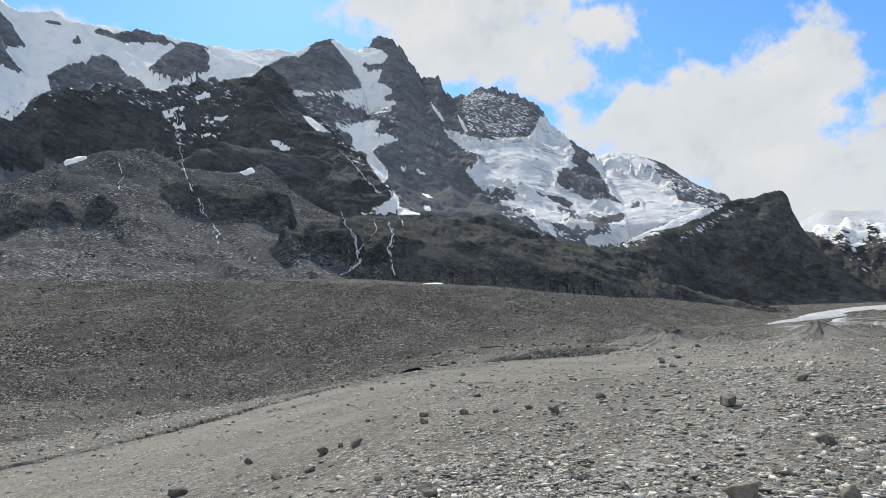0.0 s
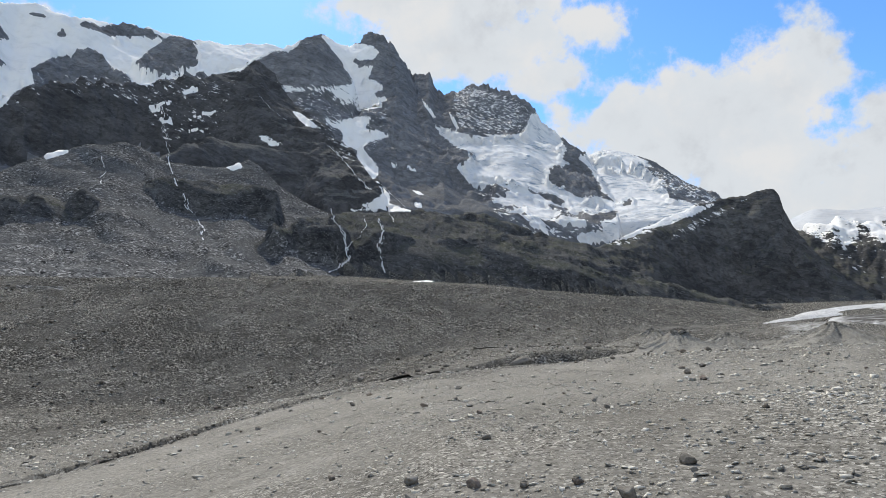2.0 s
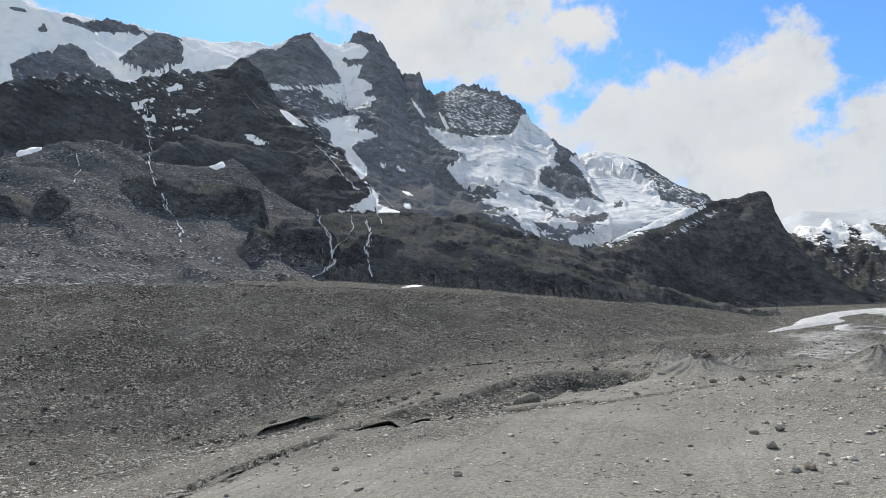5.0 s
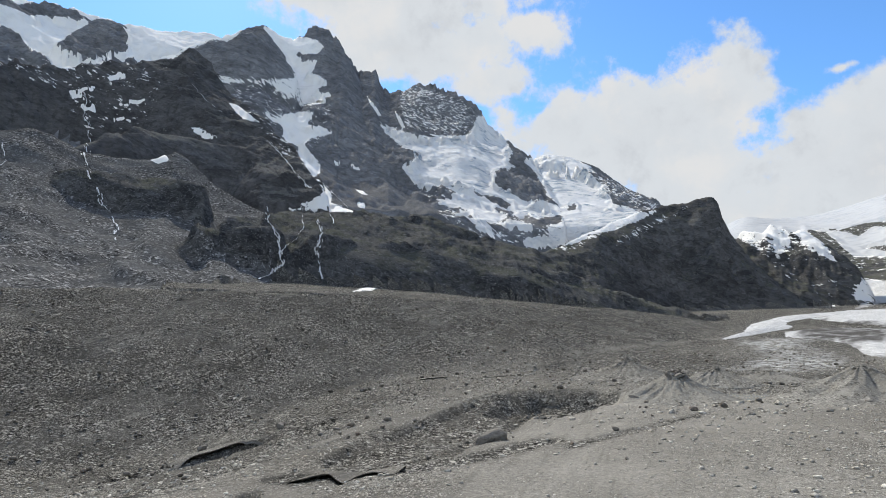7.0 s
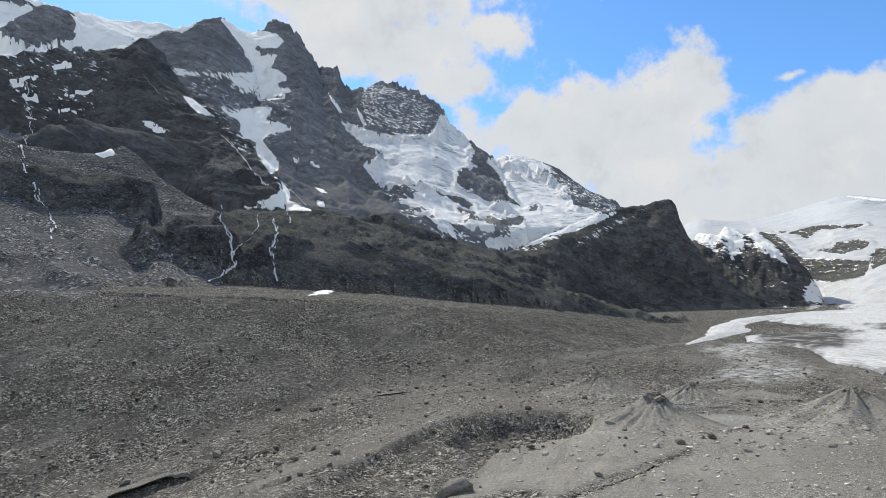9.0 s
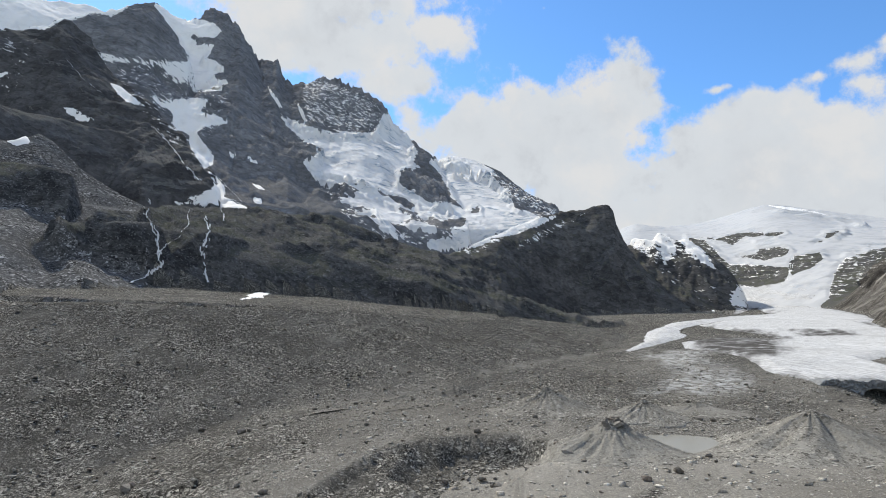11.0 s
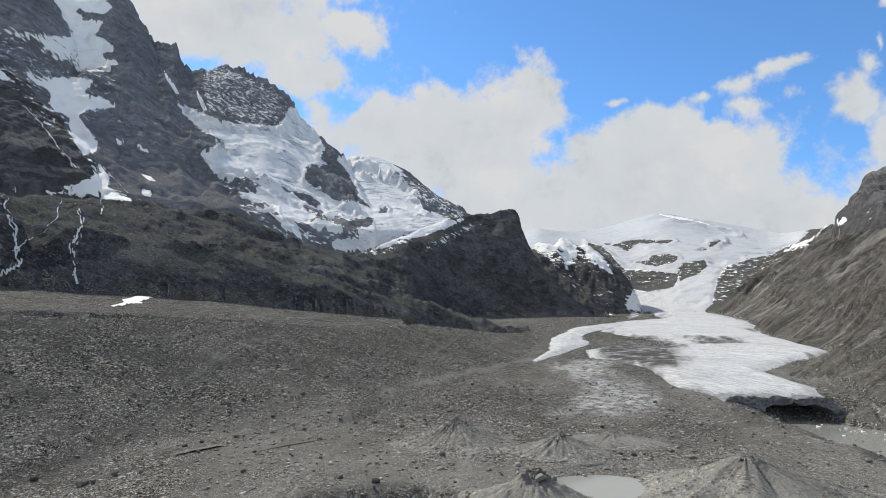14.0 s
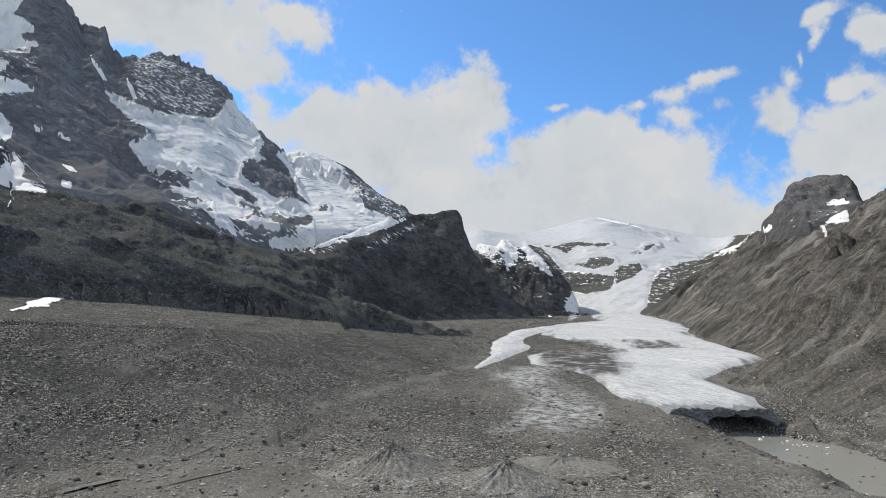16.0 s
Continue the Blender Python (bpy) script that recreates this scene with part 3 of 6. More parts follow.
def smooth(v, low, high):
    v = np.clip((v - low) / (high - low), 0, 1)
    return v * v * (3 - 2 * v)


def bump(x, y, cx, cy, radius, height):
    return height * np.exp(-((x - cx) ** 2 + (y - cy) ** 2) / (radius * radius))


def track_distance(x, y, course):
    """Distance in plan from a polyline."""
    best = np.full(np.shape(x), 1e9)
    for (ax, ay), (bx, by) in zip(course[:-1], course[1:]):
        ux, uy = bx - ax, by - ay
        k = np.clip(((x - ax) * ux + (y - ay) * uy) / (ux * ux + uy * uy), 0, 1)
        best = np.minimum(best, np.hypot(x - ax - k * ux, y - ay - k * uy))
    return best


def inside(x, y, outline):
    """Whether points lie within a closed outline."""
    hit = np.zeros(np.shape(x), bool)
    for (ax, ay), (bx, by) in zip(outline, outline[1:] + outline[:1]):
        if ay != by:
            hit ^= ((ay > y) != (by > y)) & (x < (bx - ax) * (y - ay) / (by - ay) + ax)
    return hit


def depth_in(x, y, outline):
    """Distance from the outline, positive within."""
    d = track_distance(x, y, outline + outline[:1])
    return np.where(inside(x, y, outline), d, -d)


def bounded_depth(x, y, outline):
    """Like depth_in, worked out within 20 metres of the outline only."""
    ax, ay = np.array(outline).T
    near_it = (x > ax.min() - 20) & (x < ax.max() + 20) & (y > ay.min() - 20) & (y < ay.max() + 20)
    d = np.full(np.shape(x), -20.0)
    if near_it.any():
        d[near_it] = depth_in(x[near_it], y[near_it], outline)
    return d


RIVER_COURSE = [(250, 262), (242, 248), (224, 222), (204, 192), (190, 150), (180, 60)]
TRENCHES = [
    ([(-62, 212), (-50, 219), (-39, 225), (-34, 229), (-24, 231), (-12, 228)], 4.2, 3.0),
    ([(-14, 148), (-8, 139), (-2, 136), (6, 136), (16, 141), (28, 150)], 0.4, 2.6),
    ([(-62, 46), (-51, 60), (-42, 71), (-36, 80), (-33.5, 90), (-32, 100), (-29, 110), (-23, 125), (-16, 137)], 2.4, 2.3),
    ([(-40, 160), (-24, 176), (-6, 186), (10, 190)], 1.4, 2.2),
    ([(30, 143), (39, 150), (47, 155), (55, 161), (63, 166)], 0.7, 1.3),
]
# the dark sunken gravel below the edge of the silt
SUNKEN = [(-4, 133), (12, 144), (20, 156), (26, 169), (32, 184), (44, 204), (56, 206), (68, 210), (64, 222), (45, 228), (30, 223), (14, 205), (0, 180), (-9, 155)]
HOLLOW = [(36, 220), (45, 225), (53, 225), (63, 221), (68, 209), (60, 195), (53, 192), (45, 185), (38, 187), (32, 191), (27, 208)]


def valley(x, y, river=True):
    """The floor of the valley: the gravel flats, the stream's trough and the bed of the glacier."""
    side = 0.035 * np.clip(x, 0, 100) + 0.17 * np.clip(x, -85, 0)
    r = np.hypot(x, y)
    far = 0.012 * np.clip(y - 60, 0, 260) * smooth(x, -40, 40) + 0.072 * np.clip(r - 330, 0, 1500)
    z = 0.5 + side + far + bump(x, y, 26, 40, 26, 3.0) + bump(x, y, 86, 112, 42, 3.2) - bump(x, y, -45, 215, 45, 6.5)
    # the pond's hollow and the river's bed below the ice front
    z = z - bump(x, y, 99, 207, 17, 4.2)
    bed = track_distance(x, y, RIVER_COURSE)
    if river:
        z = z + (np.minimum(z, 0.8) - z) * (1 - smooth(bed + 5 * value_noise(x / 14, y / 14, 78), 13, 30))
    # the collapsed hollow beside the stream
    z = z - bump(x, y, 26, 186, 24, 2.6) - 3.6 * smooth(bounded_depth(x, y, HOLLOW) + 1.5 * value_noise(x / 6, y / 6, 77), -1.0, 4.0)
    close = (np.abs(x - 30) < 50) & (np.abs(y - 180) < 60)
    if close.any():
        cx, cy = x[close], y[close]
        low = smooth(depth_in(cx, cy, SUNKEN) + 1.2 * value_noise(cx / 5, cy / 5, 87), -0.3, 3.2)
        z = np.array(z)
        z[close] -= low * (1.7 + 0.6 * value_noise(cx / 5, cy / 5, 88) + 0.15 * value_noise(cx / 2.4, cy / 2.4, 89))
    close = (np.abs(x) < 90) & (y > 30) & (y < 250)
    if close.any():
        cx, cy = x[close], y[close]
        z = np.array(z)
        for course, depth, half in TRENCHES:
            z[close] -= depth * np.clip(0.7 + 0.9 * value_noise(cx / 8, cy / 8, 86), 0, 1.2) * (1 - smooth(track_distance(cx, cy, course), 0.45 * half, half))
    return z


def land(x, y):
    """Height of the land and the number in ORDER of the form that it belongs to."""
    x, y = np.asarray(x, float), np.asarray(y, float)
    dx, dy = x - STATION[0], y - STATION[1]
    r, b = np.hypot(dx, dy), np.degrees(np.arctan2(dx, dy))
    wide = fbm(x, y, 320, 2, 11)
    fine = fbm(x, y, 70, 5, 23, 0.55, True)
    z, kind = valley(x, y), np.zeros(x.shape, int)
    bottom = z
    rough = np.full(x.shape, 0.25)
    # the range on the far bank
    q, s = ((x - 223) + (y - 237)) * 0.7071, ((x - 223) - (y - 237)) * 0.7071
    s = s - np.interp(q, *zip(*BANK_TOE)) - 0.42 * np.clip(56 - q, 0, 120) - 1.3 * np.clip(-64 - q, 0, 2000) + (20 * wide + 8 * fine) * np.clip(s / 60, 0.15, 1)
    s = s + np.clip(s / 90, 0, 1) * (34 * fbm(q + 0.35 * s, s * 0.16, 60, 6, 61, 0.58, True) + 16 * fbm(q - 0.9 * s, s * 0.3, 90, 5, 63, 0.6))
    qs, zs = zip(*BANK_RANGE)
    top = np.interp(q, qs, zs)
    base = 10 + 0.07 * np.clip(q - 100, 0, 1500)
    u = s / 320.0
    h = np.where(u < 1, base + (top - base) * np.clip(u, 0, 1) ** 1.05 + np.minimum(u, 0) * 160, top - (s - 320) * 0.35)
    up = h > z
    z, kind, rough = np.where(up, h, z), np.where(up, 1, kind), np.where(up, 6 + 16 * np.clip(u, 0, 1), rough)
    for k, name in enumerate(RIDGES):
        crest, foot, power, behind, jag, warp = RIDGES[name]
        cb, cr, cz = np.array(crest).T
        fb, fr, fz = np.array(foot).T
        d, top = np.interp(b, cb, cr), np.interp(b, cb, cz)
        if "dome" in name:
            top = sum(np.interp(b + k, cb, cz) for k in (-1.2, -0.8, -0.4, 0.0, 0.4, 0.8, 1.2)) / 7
            d = sum(np.interp(b + k, cb, cr) for k in (-3, -2, -1, 0, 1, 2, 3)) / 7
        edge = np.maximum(np.maximum(cb[0] - b, b - cb[-1]), 0)
        rf, base = np.interp(b, fb, fr), np.interp(b, fb, fz)
        rw = r + warp * (0.9 * wide + 0.12 * fine)
        u = (rw - rf) / np.maximum(d - rf, 20)
        h = np.where(u < 1, base + (top - base) * np.clip(u, 0, 1) ** power + np.minimum(rw - rf, 0) * 1.3, top - (rw - d) * behind) - edge * 0.06 * d
        if name == "ridge":
            h = h + 26 * smooth(b, -10.0, -8.5) * np.exp(-((u - 1) * 9) ** 2) * fbm(b, 0 * b, 0.7, 4, 85, 0.6, True)
        up = h > z
        z, kind = np.where(up, h, z), np.where(up, k + 2, kind)
        rough = np.where(up, jag * np.clip(np.minimum(3 * u + 0.05, 1), 0, 1) * (1 - 0.75 * np.exp(-((u - 1) * 4) ** 2)), rough)
    # ledges in the bedrock, dipping with the strata
    dip = np.where((kind == 1) | (kind == ORDER.index("tower")), -0.55, 0.5) * np.radians(b) * r
    before, worn = z, 0.25 + 0.75 * smooth(fbm(x, y, 240, 3, 83), -0.25, 0.3)
    worn = worn * np.where(kind == 1, smooth(z - bottom, 8, 50), 1.0)
    for size, share in ((64.0, 1.0), (19.0, 0.8)):
        level = (z + dip) / size + 1.6 * wide + 1.0 * fbm(x, y, 3.5 * size, 5, 37, 0.6)
        part = level - np.floor(level)
        z = z + worn * share * STEPS[kind] * size * (smooth(part, 0.3, 0.7) - part)
    detail = fbm(x, y, 85, 7, 41, 0.57, True) * 0.8 + fbm(x, y, 22, 4, 57, 0.55) * 0.35
    # ribs and gullies, slanting down the faces
    across = np.radians(b) * 1500 + 0.6 * z
    ribs = 0.75 * fbm(x, y, 230, 7, 43, 0.5, True) + 0.35 * fbm(across, 0.35 * z, 110, 5, 47, 0.5, True)
    hill = (kind >= 2) & ~np.isin(kind, [ORDER.index(k) for k in ("moraine", "apron", "gravel_hill", "scarp", "ledge", "cliff_band", "rock_steps")])
    detail = np.where(hill, 0.45 * detail + 2.6 * ribs, detail)
    knobs = fbm(x, y, 26, 4, 49, 0.6, True)
    detail = np.where(np.isin(kind, [ORDER.index(k) for k in ("cliff_band", "rock_steps", "scarp", "ledge")]), detail + 0.45 * knobs, np.where(hill, detail + 0.6 * knobs, detail))
    return z + rough * detail, kind, z - before + rough * detail


def height(x, y):
    return float(land(np.array([x]), np.array([y]))[0][0])


def grid_mesh(name, verts, faces):
    me = bpy.data.meshes.new(name)
    me.vertices.add(len(verts))
    me.vertices.foreach_set("co", np.ascontiguousarray(verts, np.float32).ravel())
    n = len(faces)
    me.loops.add(4 * n)
    me.polygons.add(n)
    me.loops.foreach_set("vertex_index", np.ascontiguousarray(faces, np.int32).ravel())
    me.polygons.foreach_set("loop_start", np.arange(0, 4 * n, 4, dtype=np.int32))
    me.update(calc_edges=True)
    me.polygons.foreach_set("use_smooth", np.ones(n, bool))
    me.update()
    return me


# bearings: fine over the view, coarse behind it; distances: close near the path, then even
fine_b = np.arange(-43.0, 73.01, 0.11)
coarse_b = np.arange(75.0, 317.1, 3.0)
dist = np.concatenate([[2.0, 6.0, 10.0], np.geomspace(14.0, 640.0, 310), np.arange(646.0, 1350.0, 6.0), np.arange(1350.0, 2050.0, 9.0), np.arange(2050.0, 2900.0, 8.0), np.arange(2900.0, 3300.0, 10.0), np.arange(3300.0, 4800.0, 18.0)])
bear = np.concatenate([fine_b, coarse_b, [317.0 + 0.0]])[:-1]
rr, bb = np.meshgrid(dist, np.radians(bear), indexing="ij")
gx, gy = STATION[0] + rr * np.sin(bb), STATION[1] + rr * np.cos(bb)
gz, gk, gd = land(gx, gy)
rows, cols = gx.shape
ii, jj = np.meshgrid(np.arange(rows - 1), np.arange(cols), indexing="ij")
quads = np.stack([ii * cols + jj, ii * cols + (jj + 1) % cols, (ii + 1) * cols + (jj + 1) % cols, (ii + 1) * cols + jj], -1).reshape(-1, 4)[:, ::-1]
points = np.stack([gx, gy, gz], -1).reshape(-1, 3)
quad_kind = gk[:-1, :].reshape(-1)


# outlines in plan, in metres
GLACIER_TONGUE_PLAN = [(1371, 1612), (1360, 1518), (1395, 1456), (1356, 1310), (1251, 1223), (1144, 1091), (899, 817), (677, 613), (694, 643), (600, 549),
    (491, 421), (462, 392), (415, 376), (391, 372), (326, 345), (305, 313), (295, 294), (279, 281), (274, 275), (277, 269), (264, 283), (235, 292), (237,
    305), (241, 329), (282, 386), (296, 428), (292, 458), (327, 509), (383, 537), (409, 494), (451, 553), (482, 647), (518, 726), (718, 902), (883, 989),
    (1246, 1412), (826, 1015)]
ICE_BAND_PLAN = [(385, 644), (497, 763), (605, 852), (750, 938), (883, 989), (657, 834), (518, 726), (447, 668), (367, 561), (311, 508), (251, 461), (235,
    451), (301, 522)]
DIRTY_ICE_PLAN = [(269, 451), (290, 432), (232, 358), (191, 299), (163, 278), (152, 294), (170, 324), (201, 355)]
TONGUE_DEBRIS_A_PLAN = [(445, 627), (483, 602), (421, 501), (343, 417), (286, 381), (291, 421), (285, 450), (327, 509), (380, 552)]
# a cloud's shadow on the tongue, painted as a dark patch
TONGUE_CLOUD_SHADE_PLAN = [(515, 581), (536, 564), (508, 512), (474, 488), (443, 497)]
SILT_BANK_PLAN = [(-35, 36), (-44, 62), (-41, 79), (-33, 101), (-20, 113), (-9, 113), (7, 118), (36, 218), (45, 226), (70, 205), (54, 113), (75, 104), (10,
    14), (-19, 28)]
SILT_FAR_PLAN = [(12, 146), (17, 150), (23, 158), (27, 167), (32, 180), (42, 204), (52, 203), (56, 186), (69, 184), (81, 182), (123, 187), (59, 123), (61,
    118), (31, 116), (12, 122)]
# a face with thin snow on its ledges, seen from the station: (bearing, angle above the horizontal)
DUSTED_FACE = [(1.7, 23.5), (3.4, 23.8), (5.3, 23.3), (7.6, 22.7), (9.2, 21.8), (10.0, 21.1), (9.1, 20.5), (8.5, 19.3), (6.7, 19.1), (4.2, 19.2), (2.4, 19.6),
    (1.5, 21.5)]

silt = np.zeros(gx.shape)
near = (rr < 520) & (gk < 10)
for outline, soft in ((SILT_BANK_PLAN, 6.0), (SILT_FAR_PLAN, 4.0)):
    silt[near] = np.maximum(silt[near], smooth(depth_in(gx[near], gy[near], outline) + 4 * fbm(gx[near], gy[near], 12, 3, 71) + 7 * fbm(gx[near], gy[near], 40, 2, 74), -soft, soft))
silt[near] = np.maximum(silt[near], smooth(13 - track_distance(gx[near], gy[near], RIVER_COURSE) + 8 * fbm(gx[near], gy[near], 20, 3, 72), -3, 12))
near0 = rr < 300
strip = [(-84, 84), (-75, 92), (-66, 102), (-58, 110), (-50, 122), (-41, 135)]
near = rr < 200
silt[near] = np.maximum(silt[near], smooth(1.8 - track_distance(gx[near], gy[near], strip), -0.6, 0.8))
trail = [(96, 346), (119, 368), (158, 402), (210, 446), (267, 479)]
near = (rr > 330) & (rr < 600)
silt[near] = np.maximum(silt[near], 0.9 * smooth(3.5 - track_distance(gx[near], gy[near], trail) + 5 * fbm(gx[near], gy[near], 14, 3, 96), -2, 4))
dirty = np.zeros(gx.shape)
near = (rr > 250) & (rr < 900) & (gk == 0)
dirty[near] = smooth(depth_in(gx[near], gy[near], DIRTY_ICE_PLAN) + 34 * fbm((gx[near] + gy[near]) * 0.35, gx[near] - gy[near], 26, 5, 73), -12, 16)
# pale silt taken off the trench walls, for the shade in them
for course, depth, half in TRENCHES:
    silt[near0] *= smooth(track_distance(gx[near0], gy[near0], course), half, 2.0 * half)
stony = np.exp(-((gx - 22) ** 2 + (gy - 34) ** 2) / 38.0 ** 2) + np.exp(-((gx - 95) ** 2 + (gy - 120) ** 2) / 45.0 ** 2)
silt *= 1 - 0.92 * np.clip(stony * 1.5, 0, 1)
dust = np.zeros(gx.shape)
high = gk == ORDER.index("ridge")
angle = np.degrees(np.arctan2(gz[high] - 6.0, rr[high]))
dust[high] = 0.72 * smooth(depth_in(np.degrees(bb[high]), angle, DUSTED_FACE), -0.2, 0.5)
foot_b, foot_r, foot_z = np.array(MORAINE_FOOT).T
over = rr - np.interp(np.degrees(bb), foot_b, foot_r) + 30 * fbm(gx, gy, 60, 4, 79)
till_shade = smooth(over, -40, 45) * (0.75 + 0.25 * smooth(fbm(gx, gy, 90, 3, 80), -0.3, 0.3))
till_shade = np.maximum(till_shade, 0.95 * smooth(rr + 50 * fbm(gx, gy, 70, 4, 81), 215, 320) * smooth(fbm((gx + gy) * 0.3, gx - gy, 40, 4, 82), -0.7, 0.3))
# trenches coloured as dark till, which also puts their shade into the colour
for course, depth, half in TRENCHES:
    till_shade[near0] = np.maximum(till_shade[near0], 1 - smooth(track_distance(gx[near0], gy[near0], course), 0.8 * half, 1.2 * half))
LEFT_TILL = [(-260, 40), (-110, 88), (-77, 117), (-59, 123), (-41, 132), (-26, 150), (-14, 175), (2, 205), (22, 232), (30, 300), (-60, 340), (-260, 320)]
left = np.zeros(gx.shape)
left[near0] = smooth(depth_in(gx[near0], gy[near0], LEFT_TILL) + 9 * fbm(gx[near0], gy[near0], 22, 4, 95), -5, 10)
till_shade = np.maximum(till_shade, 0.88 * left)
silt *= 1 - left
loose = np.exp(-((gx - 8) / 20) ** 2 - ((gy - 168) / 22) ** 2)
sunk = np.zeros(gx.shape)
sunk[near0] = smooth(depth_in(gx[near0], gy[near0], SUNKEN) + 1.5 * fbm(gx[near0], gy[near0], 5, 3, 90), -0.5, 1.5)
till_shade = np.maximum(np.maximum(till_shade, 0.85 * loose), 0.9 * sunk)
silt *= (1 - np.clip(1.2 * loose, 0, 0.9) * (1 - smooth(depth_in(gx, gy, SILT_FAR_PLAN), -1.0, 1.5))) * (1 - sunk)
LAND_DATA = {"till_shade": till_shade.reshape(-1), "dust": dust.reshape(-1), "silt": silt.reshape(-1), "dirty": dirty.reshape(-1)}


def land_part(name, faces, material, lift=0.0):
    used, inverse = np.unique(faces, return_inverse=True)
    me = grid_mesh(name, points[used], inverse.reshape(-1, 4))
    me.materials.append(material)
    for key, values in LAND_DATA.items():
        me.attributes.new(key, "FLOAT", "POINT").data.foreach_set("value", values[used].astype(np.float32))
    return new(name, me), used


PART_OF = {"rib": "ridge", "buttress": "ridge", "slab": "dark_mountain", "scarp": "gravel_hill", "ledge": "gravel_hill", "tower": "bank_range", "shoulder": "horn", "rock_steps": "cliff_band"}
LAND = {
    "ground": ("ground", "grey gravel flats and silt of a glacier forefield", "ground", "structure", gravel),
    "bank_range": ("mountain_range", "brown-grey scree mountainside with rock steps above a glacier", "mountain", "", scree),
    "far_dome": ("snow_mountain", "far snow-covered dome mountain with an icefall", "mountain", "", rock),
    "ridge": ("mountain", "high dark rock mountain with snow gullies and hanging glacier", "mountain", "", hazed_rock),
    "snow_dome": ("mountain", "snow-covered ridge behind a dark rock spur", "mountain", "", hazed_rock),
    "horn": ("rock_horn", "dark pointed rock horn at the glacier's edge", "rock peak", "", rock),
    "dark_mountain": ("mountain", "dark rock mountainside with thin white streams", "mountain", "", dark_rock),
    "gravel_hill": ("scree_hill", "grey rounded hill of rock and scree", "hill", "", hill_scree),
    "cliff_band": ("rock_terrace", "ice-worn rock terrace with dark cliffs and grass", "cliff", "", terrace_rock),
    "shoulder": ("rock_shoulder", "dark rock cliffs streaked with snow beside an icefall", "rock face", "", rock),
    "rib": ("rock_rib", "steep dark rock rib beside a hanging glacier", "rock face", "", hazed_rock),
    "buttress": ("rock_buttress", "dark rock buttress below a snowfield", "rock face", "", hazed_rock),
    "slab": ("rock_slab", "dark steep rock slab above a scree slope", "rock face", "", dark_rock),
    "scarp": ("rock_scarp", "low dark rock scarp in a scree hill", "cliff", "", terrace_rock),
    "ledge": ("rock_ledge", "low dark rock ledge in a scree hill", "cliff", "", terrace_rock),
    "tower": ("rock_tower", "blunt dark rock tower on a ridge", "rock peak", "", dark_rock),
    "rock_steps": ("rock_step", "ice-worn dark rock step with grassy top", "cliff", "", terrace_rock),
    "apron": ("scree_apron", "grey scree apron below dark cliffs", "scree", "", moraine_gravel),
    "moraine": ("moraine", "dark grey stony moraine slope", "moraine", "", moraine_gravel),
}

# ---- snow and ice ----
EYE = 6.0
# outlines of snow, seen from the station: (bearing, angle above the horizontal), in degrees
UPPER_SNOW = [(-42.8, 26.1), (-32.7, 26.9), (-24.6, 27.0), (-12.8, 27.8), (-13.5, 26.2), (-14.4, 25.6), (-15.6, 25.6), (-17.4, 24.5), (-18.6, 23.5), (-20.9,
    23.0), (-22.1, 22.4), (-23.3, 22.7), (-24.2, 22.1), (-25.6, 21.7), (-26.2, 21.1), (-27.3, 21.0), (-28.1, 21.8), (-29.5, 22.5), (-30.0, 23.0), (-31.1,
    23.2), (-31.9, 22.9), (-32.3, 22.3), (-33.5, 21.9), (-34.4, 21.1), (-34.9, 20.6), (-34.6, 20.0), (-34.4, 19.6), (-35.5, 18.8), (-36.0, 18.1), (-36.8,
    17.3), (-37.8, 16.9), (-41.5, 16.2)]
UPPER_ROCK_A = [(-38.4, 24.5), (-37.5, 23.9), (-37.1, 23.2), (-36.3, 22.6), (-36.2, 22.1), (-37.3, 22.1), (-37.6, 21.8), (-36.9, 21.1), (-36.2, 20.5), (-36.6,
    20.2), (-37.5, 20.5), (-38.3, 20.8), (-40.7, 20.5), (-41.2, 24.3)]
UPPER_ROCK_B = [(-36.2, 24.3), (-35.4, 24.9), (-34.4, 25.0), (-33.8, 24.4)]
UPPER_ROCK_C = [(-33.4, 23.8), (-32.9, 24.1), (-32.5, 23.6), (-33.0, 23.3), (-33.4, 23.5)]
UPPER_ROCK_D = [(-32.5, 24.4), (-31.5, 25.3), (-30.4, 25.0), (-28.7, 25.7), (-26.4, 25.6), (-25.3, 25.1), (-27.7, 24.6), (-29.7, 24.2), (-31.0, 24.4)]
UPPER_ROCK_E = [(-27.5, 22.7), (-26.5, 23.9), (-25.0, 25.4), (-23.1, 25.7), (-22.2, 24.7), (-22.4, 23.3), (-23.6, 23.1), (-24.7, 22.4), (-25.9, 22.4), (-27.1,
    22.7)]
UPPER_ROCK_F = [(-22.7, 22.7), (-21.9, 23.2), (-21.5, 22.8), (-22.2, 22.4)]
UPPER_ROCK_G = [(-36.1, 20.5), (-35.1, 20.8), (-34.9, 20.4), (-35.8, 20.1)]
COULOIR = [(-11.2, 27.3), (-9.7, 27.3), (-8.3, 27.0), (-6.6, 26.9), (-5.6, 26.4), (-6.0, 26.0), (-8.0, 25.7), (-8.2, 25.3), (-7.8, 24.9), (-6.3, 25.1), (-6.8,
    24.1), (-5.4, 23.7), (-5.3, 23.2), (-5.9, 22.8), (-5.2, 21.6), (-7.0, 21.4), (-7.5, 21.0), (-8.1, 21.8), (-9.2, 21.6), (-10.3, 22.7), (-14.1, 22.3),
    (-14.9, 22.5), (-14.7, 22.8), (-12.5, 22.8), (-10.4, 23.1), (-8.2, 23.5), (-8.6, 24.5), (-9.2, 25.4), (-10.2, 26.3)]
